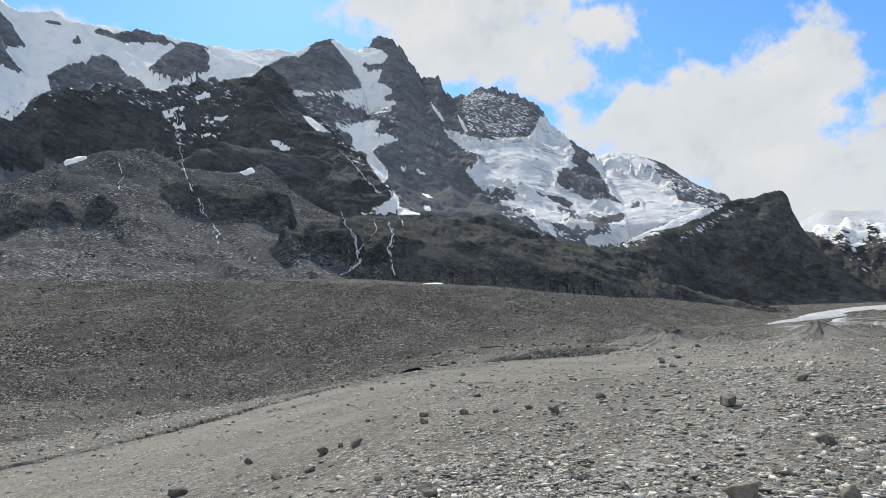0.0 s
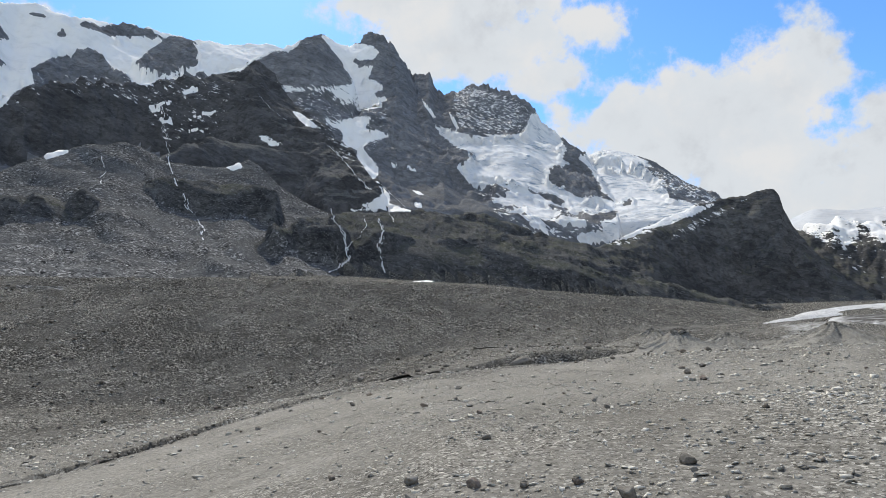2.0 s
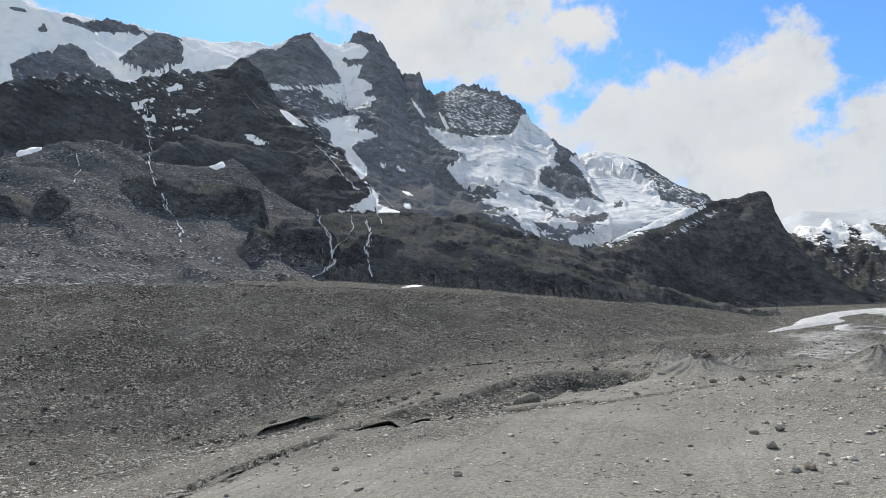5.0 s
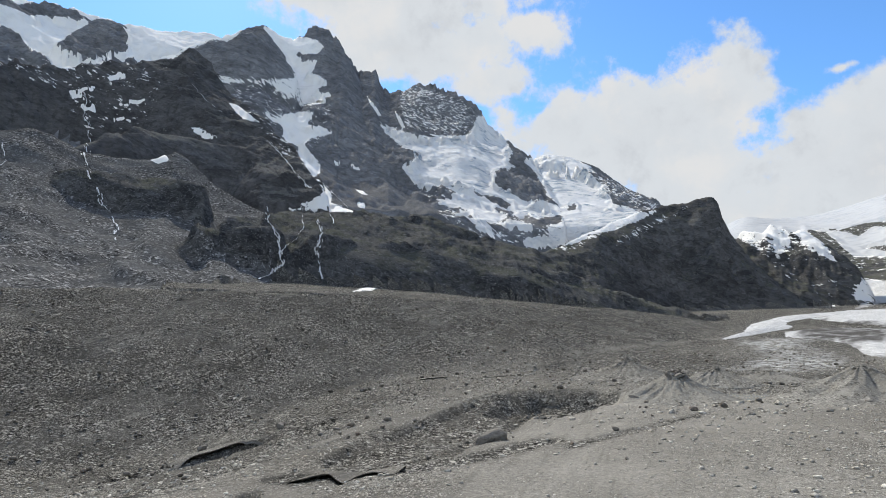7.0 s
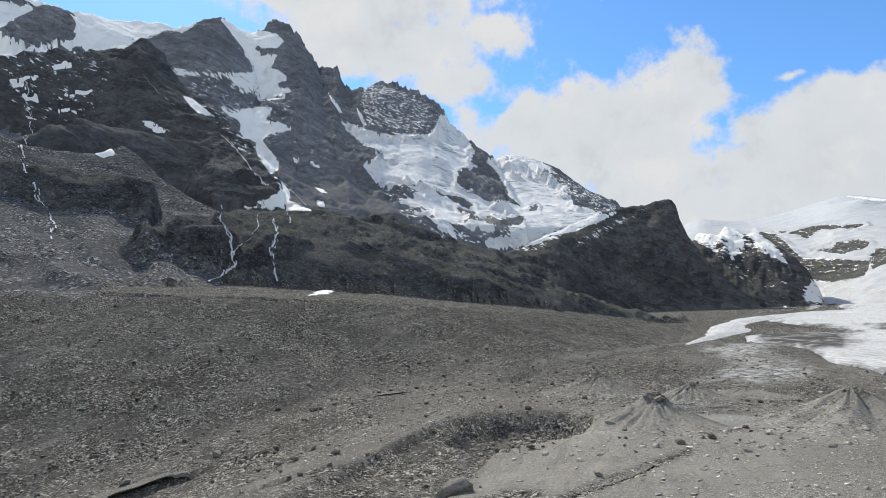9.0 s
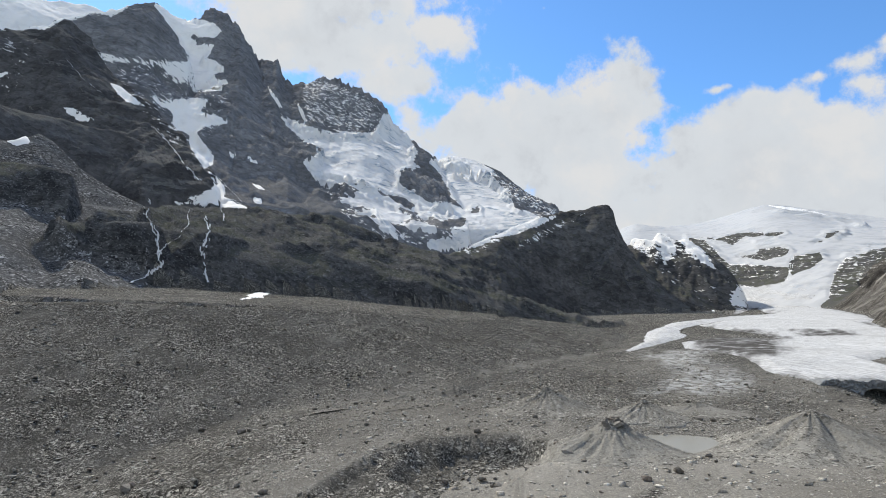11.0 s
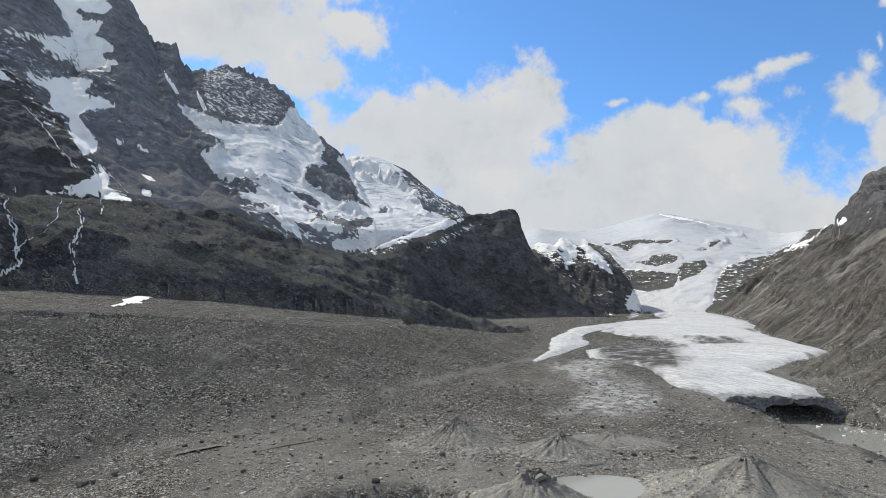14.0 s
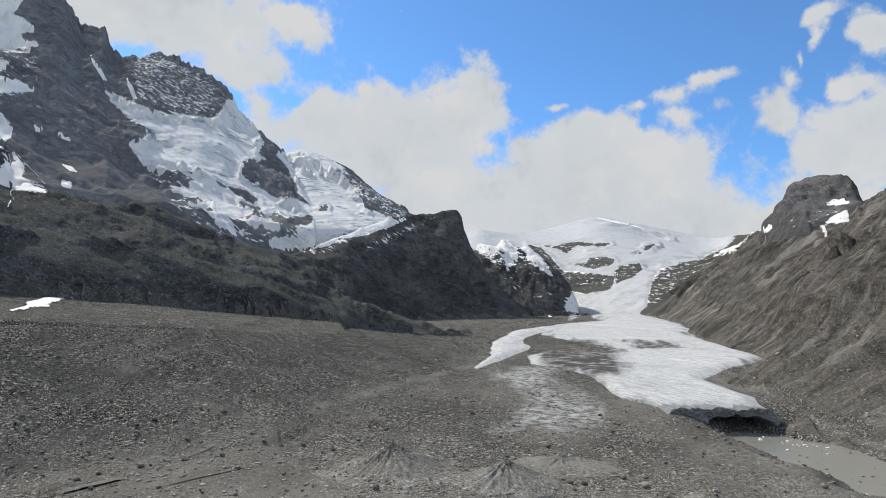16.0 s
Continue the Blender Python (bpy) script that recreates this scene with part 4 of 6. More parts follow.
COULOIR_MID = [(-10.9, 20.1), (-9.2, 20.1), (-8.1, 20.5), (-6.3, 20.6), (-6.9, 19.5), (-5.3, 19.3), (-4.4, 19.0), (-6.4, 18.4), (-7.2, 17.6), (-8.5, 17.8),
    (-9.0, 18.4), (-8.9, 19.2), (-10.2, 19.7)]
COULOIR_LOW = [(-7.7, 17.7), (-6.9, 17.6), (-5.5, 16.1), (-5.5, 15.3), (-5.9, 14.9), (-6.7, 15.8), (-7.3, 16.6)]
FAN = [(-5.7, 14.8), (-5.1, 14.4), (-4.3, 13.5), (-4.3, 12.7), (-2.0, 12.0), (-5.1, 11.9), (-8.2, 11.9), (-6.8, 12.6), (-5.4, 13.3), (-4.9, 13.8)]
PATCH_A = [(-13.9, 20.6), (-13.0, 20.5), (-10.9, 19.2), (-12.4, 19.4)]
PATCH_B = [(-16.8, 18.0), (-16.0, 18.2), (-14.3, 17.6), (-15.4, 17.3)]
PATCH_C = [(-33.0, 14.3), (-31.5, 15.0), (-31.3, 14.7), (-32.8, 13.9)]
PATCH_D = [(-19.3, 15.0), (-18.1, 15.6), (-17.7, 15.2), (-18.6, 14.8)]
PATCH_E = [(-2.1, 14.0), (-1.5, 13.9), (-0.8, 13.5), (-1.6, 13.6)]
PATCH_F = [(-2.1, 12.8), (-1.2, 12.8), (-1.2, 12.3), (-1.8, 12.4)]
PATCH_G = [(-37.5, 16.9), (-36.2, 18.1), (-35.8, 18.5), (-36.1, 17.6), (-36.9, 16.8)]
PATCH_H = [(-23.0, 20.5), (-22.7, 20.7), (-22.5, 20.2), (-23.0, 20.2)]
PATCH_I = [(-22.5, 19.1), (-20.9, 19.9), (-20.4, 19.8), (-21.6, 19.2)]
PATCH_J = [(-25.8, 19.6), (-24.5, 20.1), (-24.1, 20.1), (-25.2, 19.5)]
HANGING_GLACIER = [(-0.3, 20.3), (0.8, 19.8), (2.5, 19.4), (4.7, 19.0), (6.9, 19.0), (8.6, 19.3), (9.2, 20.5), (10.0, 21.1), (11.1, 19.9), (12.2, 18.6),
    (12.7, 17.5), (12.3, 16.8), (12.9, 16.2), (11.2, 15.6), (12.2, 14.4), (12.6, 13.7), (13.5, 13.1), (15.6, 13.1), (16.8, 12.6), (17.3, 11.8), (14.7, 11.5),
    (13.7, 11.9), (11.7, 13.3), (9.6, 13.8), (8.0, 14.5), (6.3, 14.9), (4.7, 14.7), (3.3, 14.6), (2.1, 16.3), (3.1, 16.8), (3.7, 17.6), (2.0, 18.1), (0.6,
    19.2)]
GLACIER_ROCK_A = [(10.9, 15.8), (12.0, 16.3), (12.3, 15.8), (11.7, 15.1), (12.9, 14.4), (11.9, 14.1), (11.0, 14.8)]
LOWER_ICE = [(3.3, 14.7), (6.3, 14.8), (9.6, 13.8), (13.2, 11.9), (13.8, 11.1), (12.6, 10.7), (9.5, 10.9), (7.9, 12.0), (5.8, 13.9)]
SNOW_GULLY = [(-1.9, 23.5), (-1.4, 22.6), (-0.6, 21.7), (0.1, 20.8), (-0.3, 20.9), (-1.1, 21.9)]
SNOW_GULLY_B = [(1.2, 21.5), (1.5, 21.3), (2.4, 19.8), (2.1, 19.7)]
DOME_SNOW = [(13.9, 16.8), (15.0, 17.3), (17.5, 17.4), (20.0, 16.0), (21.4, 14.1), (21.6, 12.6), (23.3, 12.1), (24.7, 11.6), (23.5, 10.9), (21.6, 10.5),
    (19.2, 10.2), (18.2, 9.5), (16.1, 8.9), (14.6, 9.1), (13.6, 9.4), (15.7, 10.1), (15.5, 10.9), (16.7, 11.0), (17.4, 11.7), (16.6, 12.8), (15.9, 13.7),
    (15.0, 15.3)]
DOME_ROCK_A = [(19.8, 15.5), (20.9, 15.4), (22.4, 14.1), (24.1, 13.0), (25.6, 12.3), (24.9, 11.7), (23.2, 12.6), (21.7, 13.0), (20.8, 14.3)]
DOME_ROCK_B = [(15.7, 16.7), (17.5, 16.8), (17.6, 16.6), (16.7, 16.4)]
DOME_ROCK_C = [(17.3, 12.3), (18.3, 12.8), (18.6, 12.1), (17.8, 11.9)]
DOME_ROCK_D = [(14.2, 11.0), (15.2, 11.6), (17.0, 11.2), (16.8, 10.6), (15.2, 10.1)]
SNOW_STREAK = [(8.2, 12.3), (8.7, 12.4), (10.9, 9.8), (10.4, 9.9)]
HORN_SNOW = [(20.6, 10.3), (23.0, 11.2), (25.1, 11.9), (25.3, 11.7), (23.5, 11.0), (21.6, 10.3)]
FAR_SNOW = [(30.3, 11.3), (33.3, 11.3), (38.5, 11.4), (40.6, 12.2), (43.1, 12.6), (50.3, 10.7), (56.0, 10.1), (55.0, 9.7), (53.5, 8.4), (51.6, 7.8), (49.8,
    7.5), (48.1, 7.0), (47.0, 5.9), (46.2, 4.1), (45.3, 3.3), (39.2, 3.5), (39.4, 4.4), (39.9, 5.3), (41.7, 5.0), (43.6, 5.3), (44.3, 6.5), (42.9, 6.7),
    (40.1, 6.9), (39.5, 7.5), (38.5, 8.9), (37.1, 9.4), (38.1, 7.5), (38.4, 6.7), (37.1, 7.4), (36.0, 8.9), (35.5, 9.4), (35.5, 7.9), (34.3, 7.3), (34.2,
    8.8), (32.2, 8.7), (31.2, 9.3)]
FAR_ROCK_A = [(37.5, 9.4), (39.3, 9.2), (41.1, 9.5), (44.5, 9.3), (43.8, 9.0), (42.4, 8.9), (41.6, 9.1), (40.5, 8.4), (39.5, 8.8)]
FAR_ROCK_B = [(40.7, 7.5), (42.0, 7.7), (42.3, 8.1), (44.2, 8.2), (44.6, 7.9), (44.0, 7.4), (42.5, 7.1)]
FAR_ROCK_C = [(44.1, 6.9), (44.7, 7.4), (46.4, 7.6), (46.8, 7.1), (45.7, 6.4), (44.1, 5.7)]
FAR_ROCK_D = [(46.2, 8.2), (47.2, 9.0), (48.5, 9.2), (47.4, 8.4)]
FAR_ROCK_E = [(42.6, 11.8), (44.3, 11.4), (46.2, 11.0), (50.0, 9.6), (48.3, 10.1), (45.3, 10.9)]
LOW_SNOW = [(-3.0, 5.3), (-1.4, 5.5), (0.1, 5.7), (1.5, 5.6), (-0.2, 5.4)]
HORN_FOOT_SNOW = [(36.6, 4.5), (37.3, 4.1), (38.7, 3.5), (37.9, 3.3), (36.9, 3.6)]
PATCH_K = [(-26.1, 19.5), (-25.2, 19.4), (-24.8, 19.0), (-25.9, 19.0)]
PATCH_L = [(-23.5, 21.1), (-22.3, 21.7), (-22.0, 21.4), (-23.2, 20.8)]
PATCH_M = [(-25.2, 18.7), (-24.2, 18.7), (-24.0, 18.3), (-25.1, 18.3)]
PATCH_N = [(-22.9, 17.8), (-22.0, 18.3), (-21.7, 18.0), (-22.7, 17.5)]
PATCH_O = [(-4.3, 16.5), (-3.1, 16.3), (-2.9, 16.0), (-4.1, 16.1)]
PATCH_P = [(-2.7, 16.2), (-1.6, 16.0), (-1.4, 15.7), (-2.4, 15.8)]
PATCH_Q = [(-6.6, 22.1), (-5.0, 22.6), (-4.7, 22.2), (-6.2, 21.7)]
STREAMS = [
    ([(-25.6, 20.0), (-24.7, 19.0), (-24.9, 18.1), (-24.4, 16.9), (-24.2, 15.8), (-23.6, 14.1), (-22.9, 12.8)], 3.1),
    ([(-22.4, 12.2), (-22.1, 11.3), (-21.3, 10.2), (-20.7, 9.5), (-20.6, 8.4)], 3.2),
    ([(-9.8, 12.0), (-9.4, 10.9), (-8.8, 10.1), (-8.3, 9.2), (-8.2, 8.2), (-7.9, 7.1), (-8.6, 6.5), (-9.7, 6.0)], 3.4),
    ([(-6.8, 12.0), (-6.4, 10.4), (-7.0, 9.3), (-7.8, 8.7), (-8.1, 7.9)], 1.6),
    ([(-5.7, 11.9), (-5.2, 10.7), (-4.8, 9.9), (-5.2, 8.3), (-4.8, 6.9), (-4.6, 6.0)], 3.2),
    ([(-4.4, 12.0), (-3.8, 10.7)], 2),
    ([(-10.2, 17.7), (-9.2, 16.9), (-7.4, 15.0), (-6.2, 13.8)], 4),
    ([(-5.2, 14.4), (-4.0, 13.4), (-2.6, 12.2)], 3),
    ([(-16.8, 21.6), (-15.7, 20.5), (-14.1, 19.6)], 2),
    ([(-29.0, 14.7), (-28.6, 13.6), (-28.9, 12.2)], 2),
    ([(44.4, 7.2), (44.2, 6.4), (43.9, 5.3)], 3.2),
]
# where thin snow lingers on the rock: (forms, how much, outline of bearings and angles)
THIN_SNOW = [
    ("ridge snow_dome cliff_band rib", 0.58, [(3.0, 14.7), (6.6, 15.0), (11.7, 12.9), (14.7, 11.8), (14.1, 8.7), (10.8, 9.3), (9.4, 8.8), (6.3, 11.0), (4.7, 13.1)]),
    ("snow_dome ridge horn cliff_band", 0.62, [(14.1, 8.7), (14.7, 10.7), (18.3, 11.6), (23.1, 11.5), (20.6, 9.9), (17.6, 8.5)]),
    ("ridge dark_mountain", 0.55, [(-38.0, 19.7), (-27.6, 21.7), (-26.0, 19.4), (-32.9, 19.3), (-35.5, 17.7), (-37.6, 16.6)]),
    ("ridge dark_mountain", 0.50, [(-27.1, 21.4), (-18.9, 22.8), (-19.7, 18.3), (-23.9, 16.4), (-25.4, 17.1)]),
    ("ridge buttress rib dark_mountain", 0.55, [(-11.0, 23.6), (-4.5, 21.5), (-4.5, 18.9), (-8.0, 16.2), (-12.5, 20.0), (-15.3, 22.8)]),
    ("ridge", 0.70, [(8.6, 20.6), (10.0, 21.3), (12.4, 19.1), (11.7, 16.1), (9.6, 18.2)]),
    ("snow_dome", 0.75, [(19.5, 15.5), (21.9, 14.8), (25.9, 12.2), (24.9, 11.6), (21.8, 13.1)]),
    ("shoulder horn far_dome", 0.8, [(30.6, 10.6), (36.8, 9.7), (37.9, 7.6), (36.8, 7.5), (34.8, 8.7), (33.8, 7.1), (32.5, 8.4), (31.3, 9.2)]),
    ("shoulder far_dome", 0.42, [(32.2, 8.7), (37.7, 9.1), (40.3, 5.1), (40.3, 3.4), (37.1, 3.9), (34.2, 6.1)]),
    ("far_dome bank_range", 0.42, [(37.0, 9.7), (45.1, 9.2), (46.4, 6.7), (42.1, 5.4), (39.7, 5.9)]),
    ("horn", 0.62, [(21.9, 9.7), (24.9, 11.1), (28.0, 12.0), (26.9, 11.2), (23.9, 9.7), (21.4, 8.7)]),
    ("bank_range far_dome", 0.46, [(45.2, 5.2), (50.1, 8.3), (51.8, 9.1), (51.7, 7.3), (47.3, 4.2), (45.5, 3.5)]),
    ("tower bank_range", 0.35, [(55.9, 9.9), (58.3, 11.5), (61.9, 11.9), (61.5, 10.7), (58.9, 10.1), (56.2, 9.0)]),
    ("tower bank_range", 1.20, [(54.2, 9.5), (54.8, 10.2), (55.7, 10.5), (55.5, 10.0), (54.5, 9.4)]),
    ("tower bank_range", 1.20, [(56.4, 10.4), (57.1, 11.1), (56.9, 10.7)]),
    ("tower bank_range", 1.25, [(59.0, 11.8), (59.7, 12.1), (60.5, 11.9), (60.5, 11.7), (59.5, 11.6)]),
    ("tower bank_range", 1.25, [(58.5, 10.2), (59.5, 11.0), (60.3, 11.2), (60.2, 10.4), (59.3, 10.3)]),
    ("tower bank_range", 1.60, [(58.4, 10.3), (58.6, 10.3), (58.4, 8.6), (58.3, 8.6)]),
]
fine = len(fine_b)
vb = np.broadcast_to(fine_b, (rows, fine))
ve = np.degrees(np.arctan2(gz[:, :fine] - EYE, rr[:, :fine]))
vk = gk[:, :fine]
index = np.arange(rows * cols).reshape(rows, cols)[:, :fine]
snow_grain = fbm(gx[:, :fine], gy[:, :fine], 80, 4, 91, 0.5)
snow_streaks = fbm(vb * 30, ve * 34 + vb * 24, 6, 5, 93, 0.62)


def sheet(name, label, category, material, field, lift, kind="", data=None, base=None):
    """A sheet of snow or ice over the land where field is above 0; it grows to its full depth where field is 1."""
    keep = field > 0
    corners = keep[:-1, :-1], keep[1:, :-1], keep[:-1, 1:], keep[1:, 1:]
    face = np.any(corners, axis=0) if lift > 1 else np.all(corners, axis=0)
    made = None
    for fi, fj in patches_of(face):
        made = piece(name, label, category, material, field, lift, kind, data, base, fi, fj)
    return made


def patches_of(face, clean=True):
    """The separate patches of a mask, as cells; specks may be left out."""
    left, found = set(zip(*np.nonzero(face))), []
    while left:
        seed = left.pop()
        patch, todo = [seed], [seed]
        while todo:
            i, j = todo.pop()
            for cell in ((i + 1, j), (i - 1, j), (i, j + 1), (i, j - 1)):
                if cell in left:
                    left.remove(cell)
                    patch.append(cell)
                    todo.append(cell)
        found.append(patch)
    if not clean:
        return [np.array(p).T for p in sorted(found, key=len, reverse=True)]
    most = max((len(p) for p in found), default=0)
    return [np.array(sorted(p)).T for p in found if len(p) >= max(14, 0.02 * most)]


def piece(name, label, category, material, field, lift, kind, data, base, fi, fj):
    faces = np.stack([index[fi, fj], index[fi + 1, fj], index[fi + 1, fj + 1], index[fi, fj + 1]], -1)
    used, inverse = np.unique(faces, return_inverse=True)
    r0, c0 = used // cols, used % cols
    depth = np.clip(field[r0, c0], -0.35, 1.0)
    smoothed = gz[r0, c0] - 0.95 * gd[r0, c0] * smooth(field[r0, c0], 0.1, 2.0) if base is None else base[r0, c0]
    z = smoothed + lift * depth
    points[used, 2] = np.where(depth > 0.02, np.minimum(points[used, 2], z - 0.6), points[used, 2])
    me = grid_mesh(name, np.stack([gx[r0, c0], gy[r0, c0], z], -1), inverse.reshape(-1, 4)[:, ::-1])
    me.materials.append(material)
    if data is not None:
        me.attributes.new("debris", "FLOAT", "POINT").data.foreach_set("value", data[r0, c0].astype(np.float32))
    return tagged(new(name, me), label, category, kind=kind)


def snow_field(outline, on, holes=(), edge=0.2, erode=0.3, grain=None, cover=0.0):
    """How deep the snow lies inside an outline of bearings, on the named forms, less the rocks that stand out of it."""
    field = np.full(vb.shape, -1.0)
    bs, es = [p[0] for p in outline], [p[1] for p in outline]
    pick = (vb > min(bs) - 0.4) & (vb < max(bs) + 0.4) & (ve > min(es) - 0.4) & (ve < max(es) + 0.4) & np.isin(vk, [ORDER.index(k) for k in on])
    x, y = vb[pick], ve[pick]
    d = depth_in(x, y, outline)
    for hole in holes:
        d = np.minimum(d, 0.08 - depth_in(x, y, hole))
    g = (snow_grain if grain is None else grain)[pick]
    field[pick] = d / edge + erode * g / edge + cover
    if cover < 0:
        field[pick] = np.where(d > 0, np.clip(d / edge, 0, 1) + 3.2 * g + cover, -1)
    return field


SNOWS = [
    ("snow_field", "broad white summit snowfield with dark rocks standing out", snow_field(UPPER_SNOW, ["ridge"], [UPPER_ROCK_A, UPPER_ROCK_B, UPPER_ROCK_C, UPPER_ROCK_D, UPPER_ROCK_E, UPPER_ROCK_F, UPPER_ROCK_G]), 6),
    ("snow_gully", "ragged white snow gully between dark rock walls", snow_field(COULOIR, ["ridge", "rib"], edge=0.2, erode=0.35), 6),
    ("snow_patch", "torn white snow patch in a rock gully", snow_field(COULOIR_MID, ["ridge", "dark_mountain", "rib", "slab"], edge=0.25, erode=0.25), 5),
    ("snow_gully", "narrow white snow tongue in a gully", snow_field(COULOIR_LOW, ["ridge", "dark_mountain", "rib", "slab"], edge=0.2, erode=0.12), 7),
    ("snow_fan", "white avalanche snow fan on a rock terrace", snow_field(FAN, ["ridge", "cliff_band", "rib"], edge=0.15, erode=0.08), 4),
    ("hanging_glacier", "crevassed white hanging glacier below a rock face", snow_field(HANGING_GLACIER, ["ridge"], [GLACIER_ROCK_A], edge=0.3, erode=0.5), 7),
    ("ice_tongue", "broken grey-white ice with rock showing through", snow_field(LOWER_ICE, ["ridge", "cliff_band", "rib"], edge=0.3, erode=1.9), 4),
    ("snow_gully", "thin white snow line in a steep gully", snow_field(SNOW_GULLY, ["ridge"], edge=0.12, erode=0.05), 8),
    ("snow_gully", "thin white snow line in a steep gully", snow_field(SNOW_GULLY_B, ["ridge"], edge=0.12, erode=0.05), 8),
    ("glacier", "white crevassed glacier flowing from a snow dome", snow_field(DOME_SNOW, ["snow_dome", "ridge", "horn", "cliff_band"], [DOME_ROCK_A, DOME_ROCK_B, DOME_ROCK_C, DOME_ROCK_D], edge=0.3, erode=0.6), 5),
    ("snow_streak", "thin white snow streak on dark rock", snow_field(SNOW_STREAK, ["ridge", "cliff_band", "horn"], edge=0.15, erode=0.1), 5),
    ("snow_streak", "thin white snow streak along a rock ridge", snow_field(HORN_SNOW, ["horn", "snow_dome"], edge=0.15, erode=0.15), 4),
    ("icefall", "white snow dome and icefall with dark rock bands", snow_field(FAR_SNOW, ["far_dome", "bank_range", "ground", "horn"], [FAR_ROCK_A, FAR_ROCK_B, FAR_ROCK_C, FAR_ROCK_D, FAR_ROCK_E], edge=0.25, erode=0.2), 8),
    ("snow_patch", "old white snow patch below a cliff", snow_field(LOW_SNOW, ["apron"], edge=0.08, erode=0.03), 1.0),
    ("snow_patch", "thin dirty snow patch on moraine stones", snow_field([(-38.6, -0.1), (-36.4, -0.3), (-35.0, -0.9), (-36.2, -1.1), (-38.6, -0.8)], ["moraine", "ground"], edge=0.1, erode=0.04), 0.6),
    ("snow_patch", "white snow patch at a rock foot", snow_field(HORN_FOOT_SNOW, ["horn", "ground", "far_dome"], edge=0.15, erode=0.08), 3),
]
for outline in (PATCH_A, PATCH_B, PATCH_C, PATCH_D, PATCH_E, PATCH_F, PATCH_G, PATCH_H, PATCH_I, PATCH_J, PATCH_K, PATCH_L, PATCH_M, PATCH_N, PATCH_O, PATCH_P, PATCH_Q):
    SNOWS.append(("snow_patch", "small old snow patch on dark rock", snow_field(outline, ["ridge", "dark_mountain", "gravel_hill", "cliff_band", "slab", "buttress", "ledge", "rib"], edge=0.15, erode=0.08), 4))
thin_snow = LAND_DATA["dust"].reshape(rows, cols)[:, :fine]
rocky = np.isin(vk, [ORDER.index(k) for k in ("ridge", "rib", "buttress", "snow_dome", "far_dome", "shoulder", "bank_range", "dark_mountain", "slab", "cliff_band")]) & (rr[:, :fine] > 1000)
for forms, amount, outline in THIN_SNOW:
    pick = np.isin(vk, [ORDER.index(k) for k in forms.split()]) & (rr[:, :fine] > (1000 if amount < 1 else 1220))
    thin_snow[pick] = np.maximum(thin_snow[pick], amount * smooth(depth_in(vb[pick], ve[pick], outline), -0.35 if amount < 1 else -0.12, 0.3 if amount < 1 else 0.08))
for outline, bare in [(UPPER_SNOW, (UPPER_ROCK_A, UPPER_ROCK_B, UPPER_ROCK_C, UPPER_ROCK_D, UPPER_ROCK_E, UPPER_ROCK_F)), (HANGING_GLACIER, (GLACIER_ROCK_A,)),
                      (DOME_SNOW, (DOME_ROCK_A, DOME_ROCK_C)), (FAR_SNOW, (FAR_ROCK_A, FAR_ROCK_B, FAR_ROCK_C, FAR_ROCK_D))] + [(k, ()) for k in (COULOIR, COULOIR_MID, COULOIR_LOW, FAN, PATCH_A, PATCH_B)]:
    x, y = vb[rocky], ve[rocky]
    d = depth_in(x, y, outline)
    for hole in bare:
        d = np.minimum(d, -depth_in(x, y, hole))
    thin_snow[rocky] = np.maximum(thin_snow[rocky], 1.3 * smooth(d, -0.28, 0.22))
for name, label, field, lift in SNOWS:
    lift = min(lift, 3.0)
    sheet(name, label, name.replace("_", " "), shaded_dome_snow if name == "icefall" else glacier_ice if "glacier" in name or "ice" in name else snow, field, lift)

# the glacier's tongue on the valley floor
fx, fy = gx[:, :fine], gy[:, :fine]
pick = (rr[:, :fine] > 250) & (rr[:, :fine] < 2300) & (fx > 150) & np.isin(vk, [ORDER.index(k) for k in ("ground", "far_dome", "moraine")])
tongue = np.full(vb.shape, -1.0)
px, py = fx[pick], fy[pick]
scale = np.clip(np.hypot(px, py) / 60, 4, 22)
tongue_depth = depth_in(px, py, GLACIER_TONGUE_PLAN) / scale
tongue[pick] = np.minimum(tongue_depth, 1.5) + 0.25 * snow_grain[pick]
debris = np.zeros(vb.shape)
flow = fbm((px + py) * 0.12, px - py, 14, 5, 97, 0.6)
# debris patch, then a cloud's shadow painted in the same debris colour
for outline in (TONGUE_DEBRIS_A_PLAN, TONGUE_CLOUD_SHADE_PLAN):
    debris[pick] = np.maximum(debris[pick], smooth(depth_in(px, py, outline) / 14 + 1.6 * flow, -0.5, 0.9))
debris[pick] = np.maximum(debris[pick], 0.8 * smooth(0.6 - 0.5 * tongue_depth + 1.0 * flow, 0.2, 1.0))
tongue_sheet = sheet("glacier_tongue", "flat white glacier tongue streaked with grey debris", "glacier", tongue_ice, tongue, 1.8, data=debris, base=np.where(vk <= 1, valley(fx, fy, False), gz[:, :fine]))
band = np.full(vb.shape, -1.0)
band[pick] = depth_in(px, py, ICE_BAND_PLAN) / scale + 0.5 * snow_grain[pick] + 0.5 * flow
sheet("ice_band", "narrow blue-white band of bare ice on the gravel", "ice", tongue_ice, band, 2.5, data=0.0 * debris)

# the land itself, lowered a little where snow and ice lie on it
for key, whole in PART_OF.items():
    number = ORDER.index(key)
    cell = quad_kind.reshape(rows - 1, cols)
    for fi, fj in patches_of(cell == number, False)[1:]:
        cell[fi, fj] = ORDER.index(whole)
built = {}
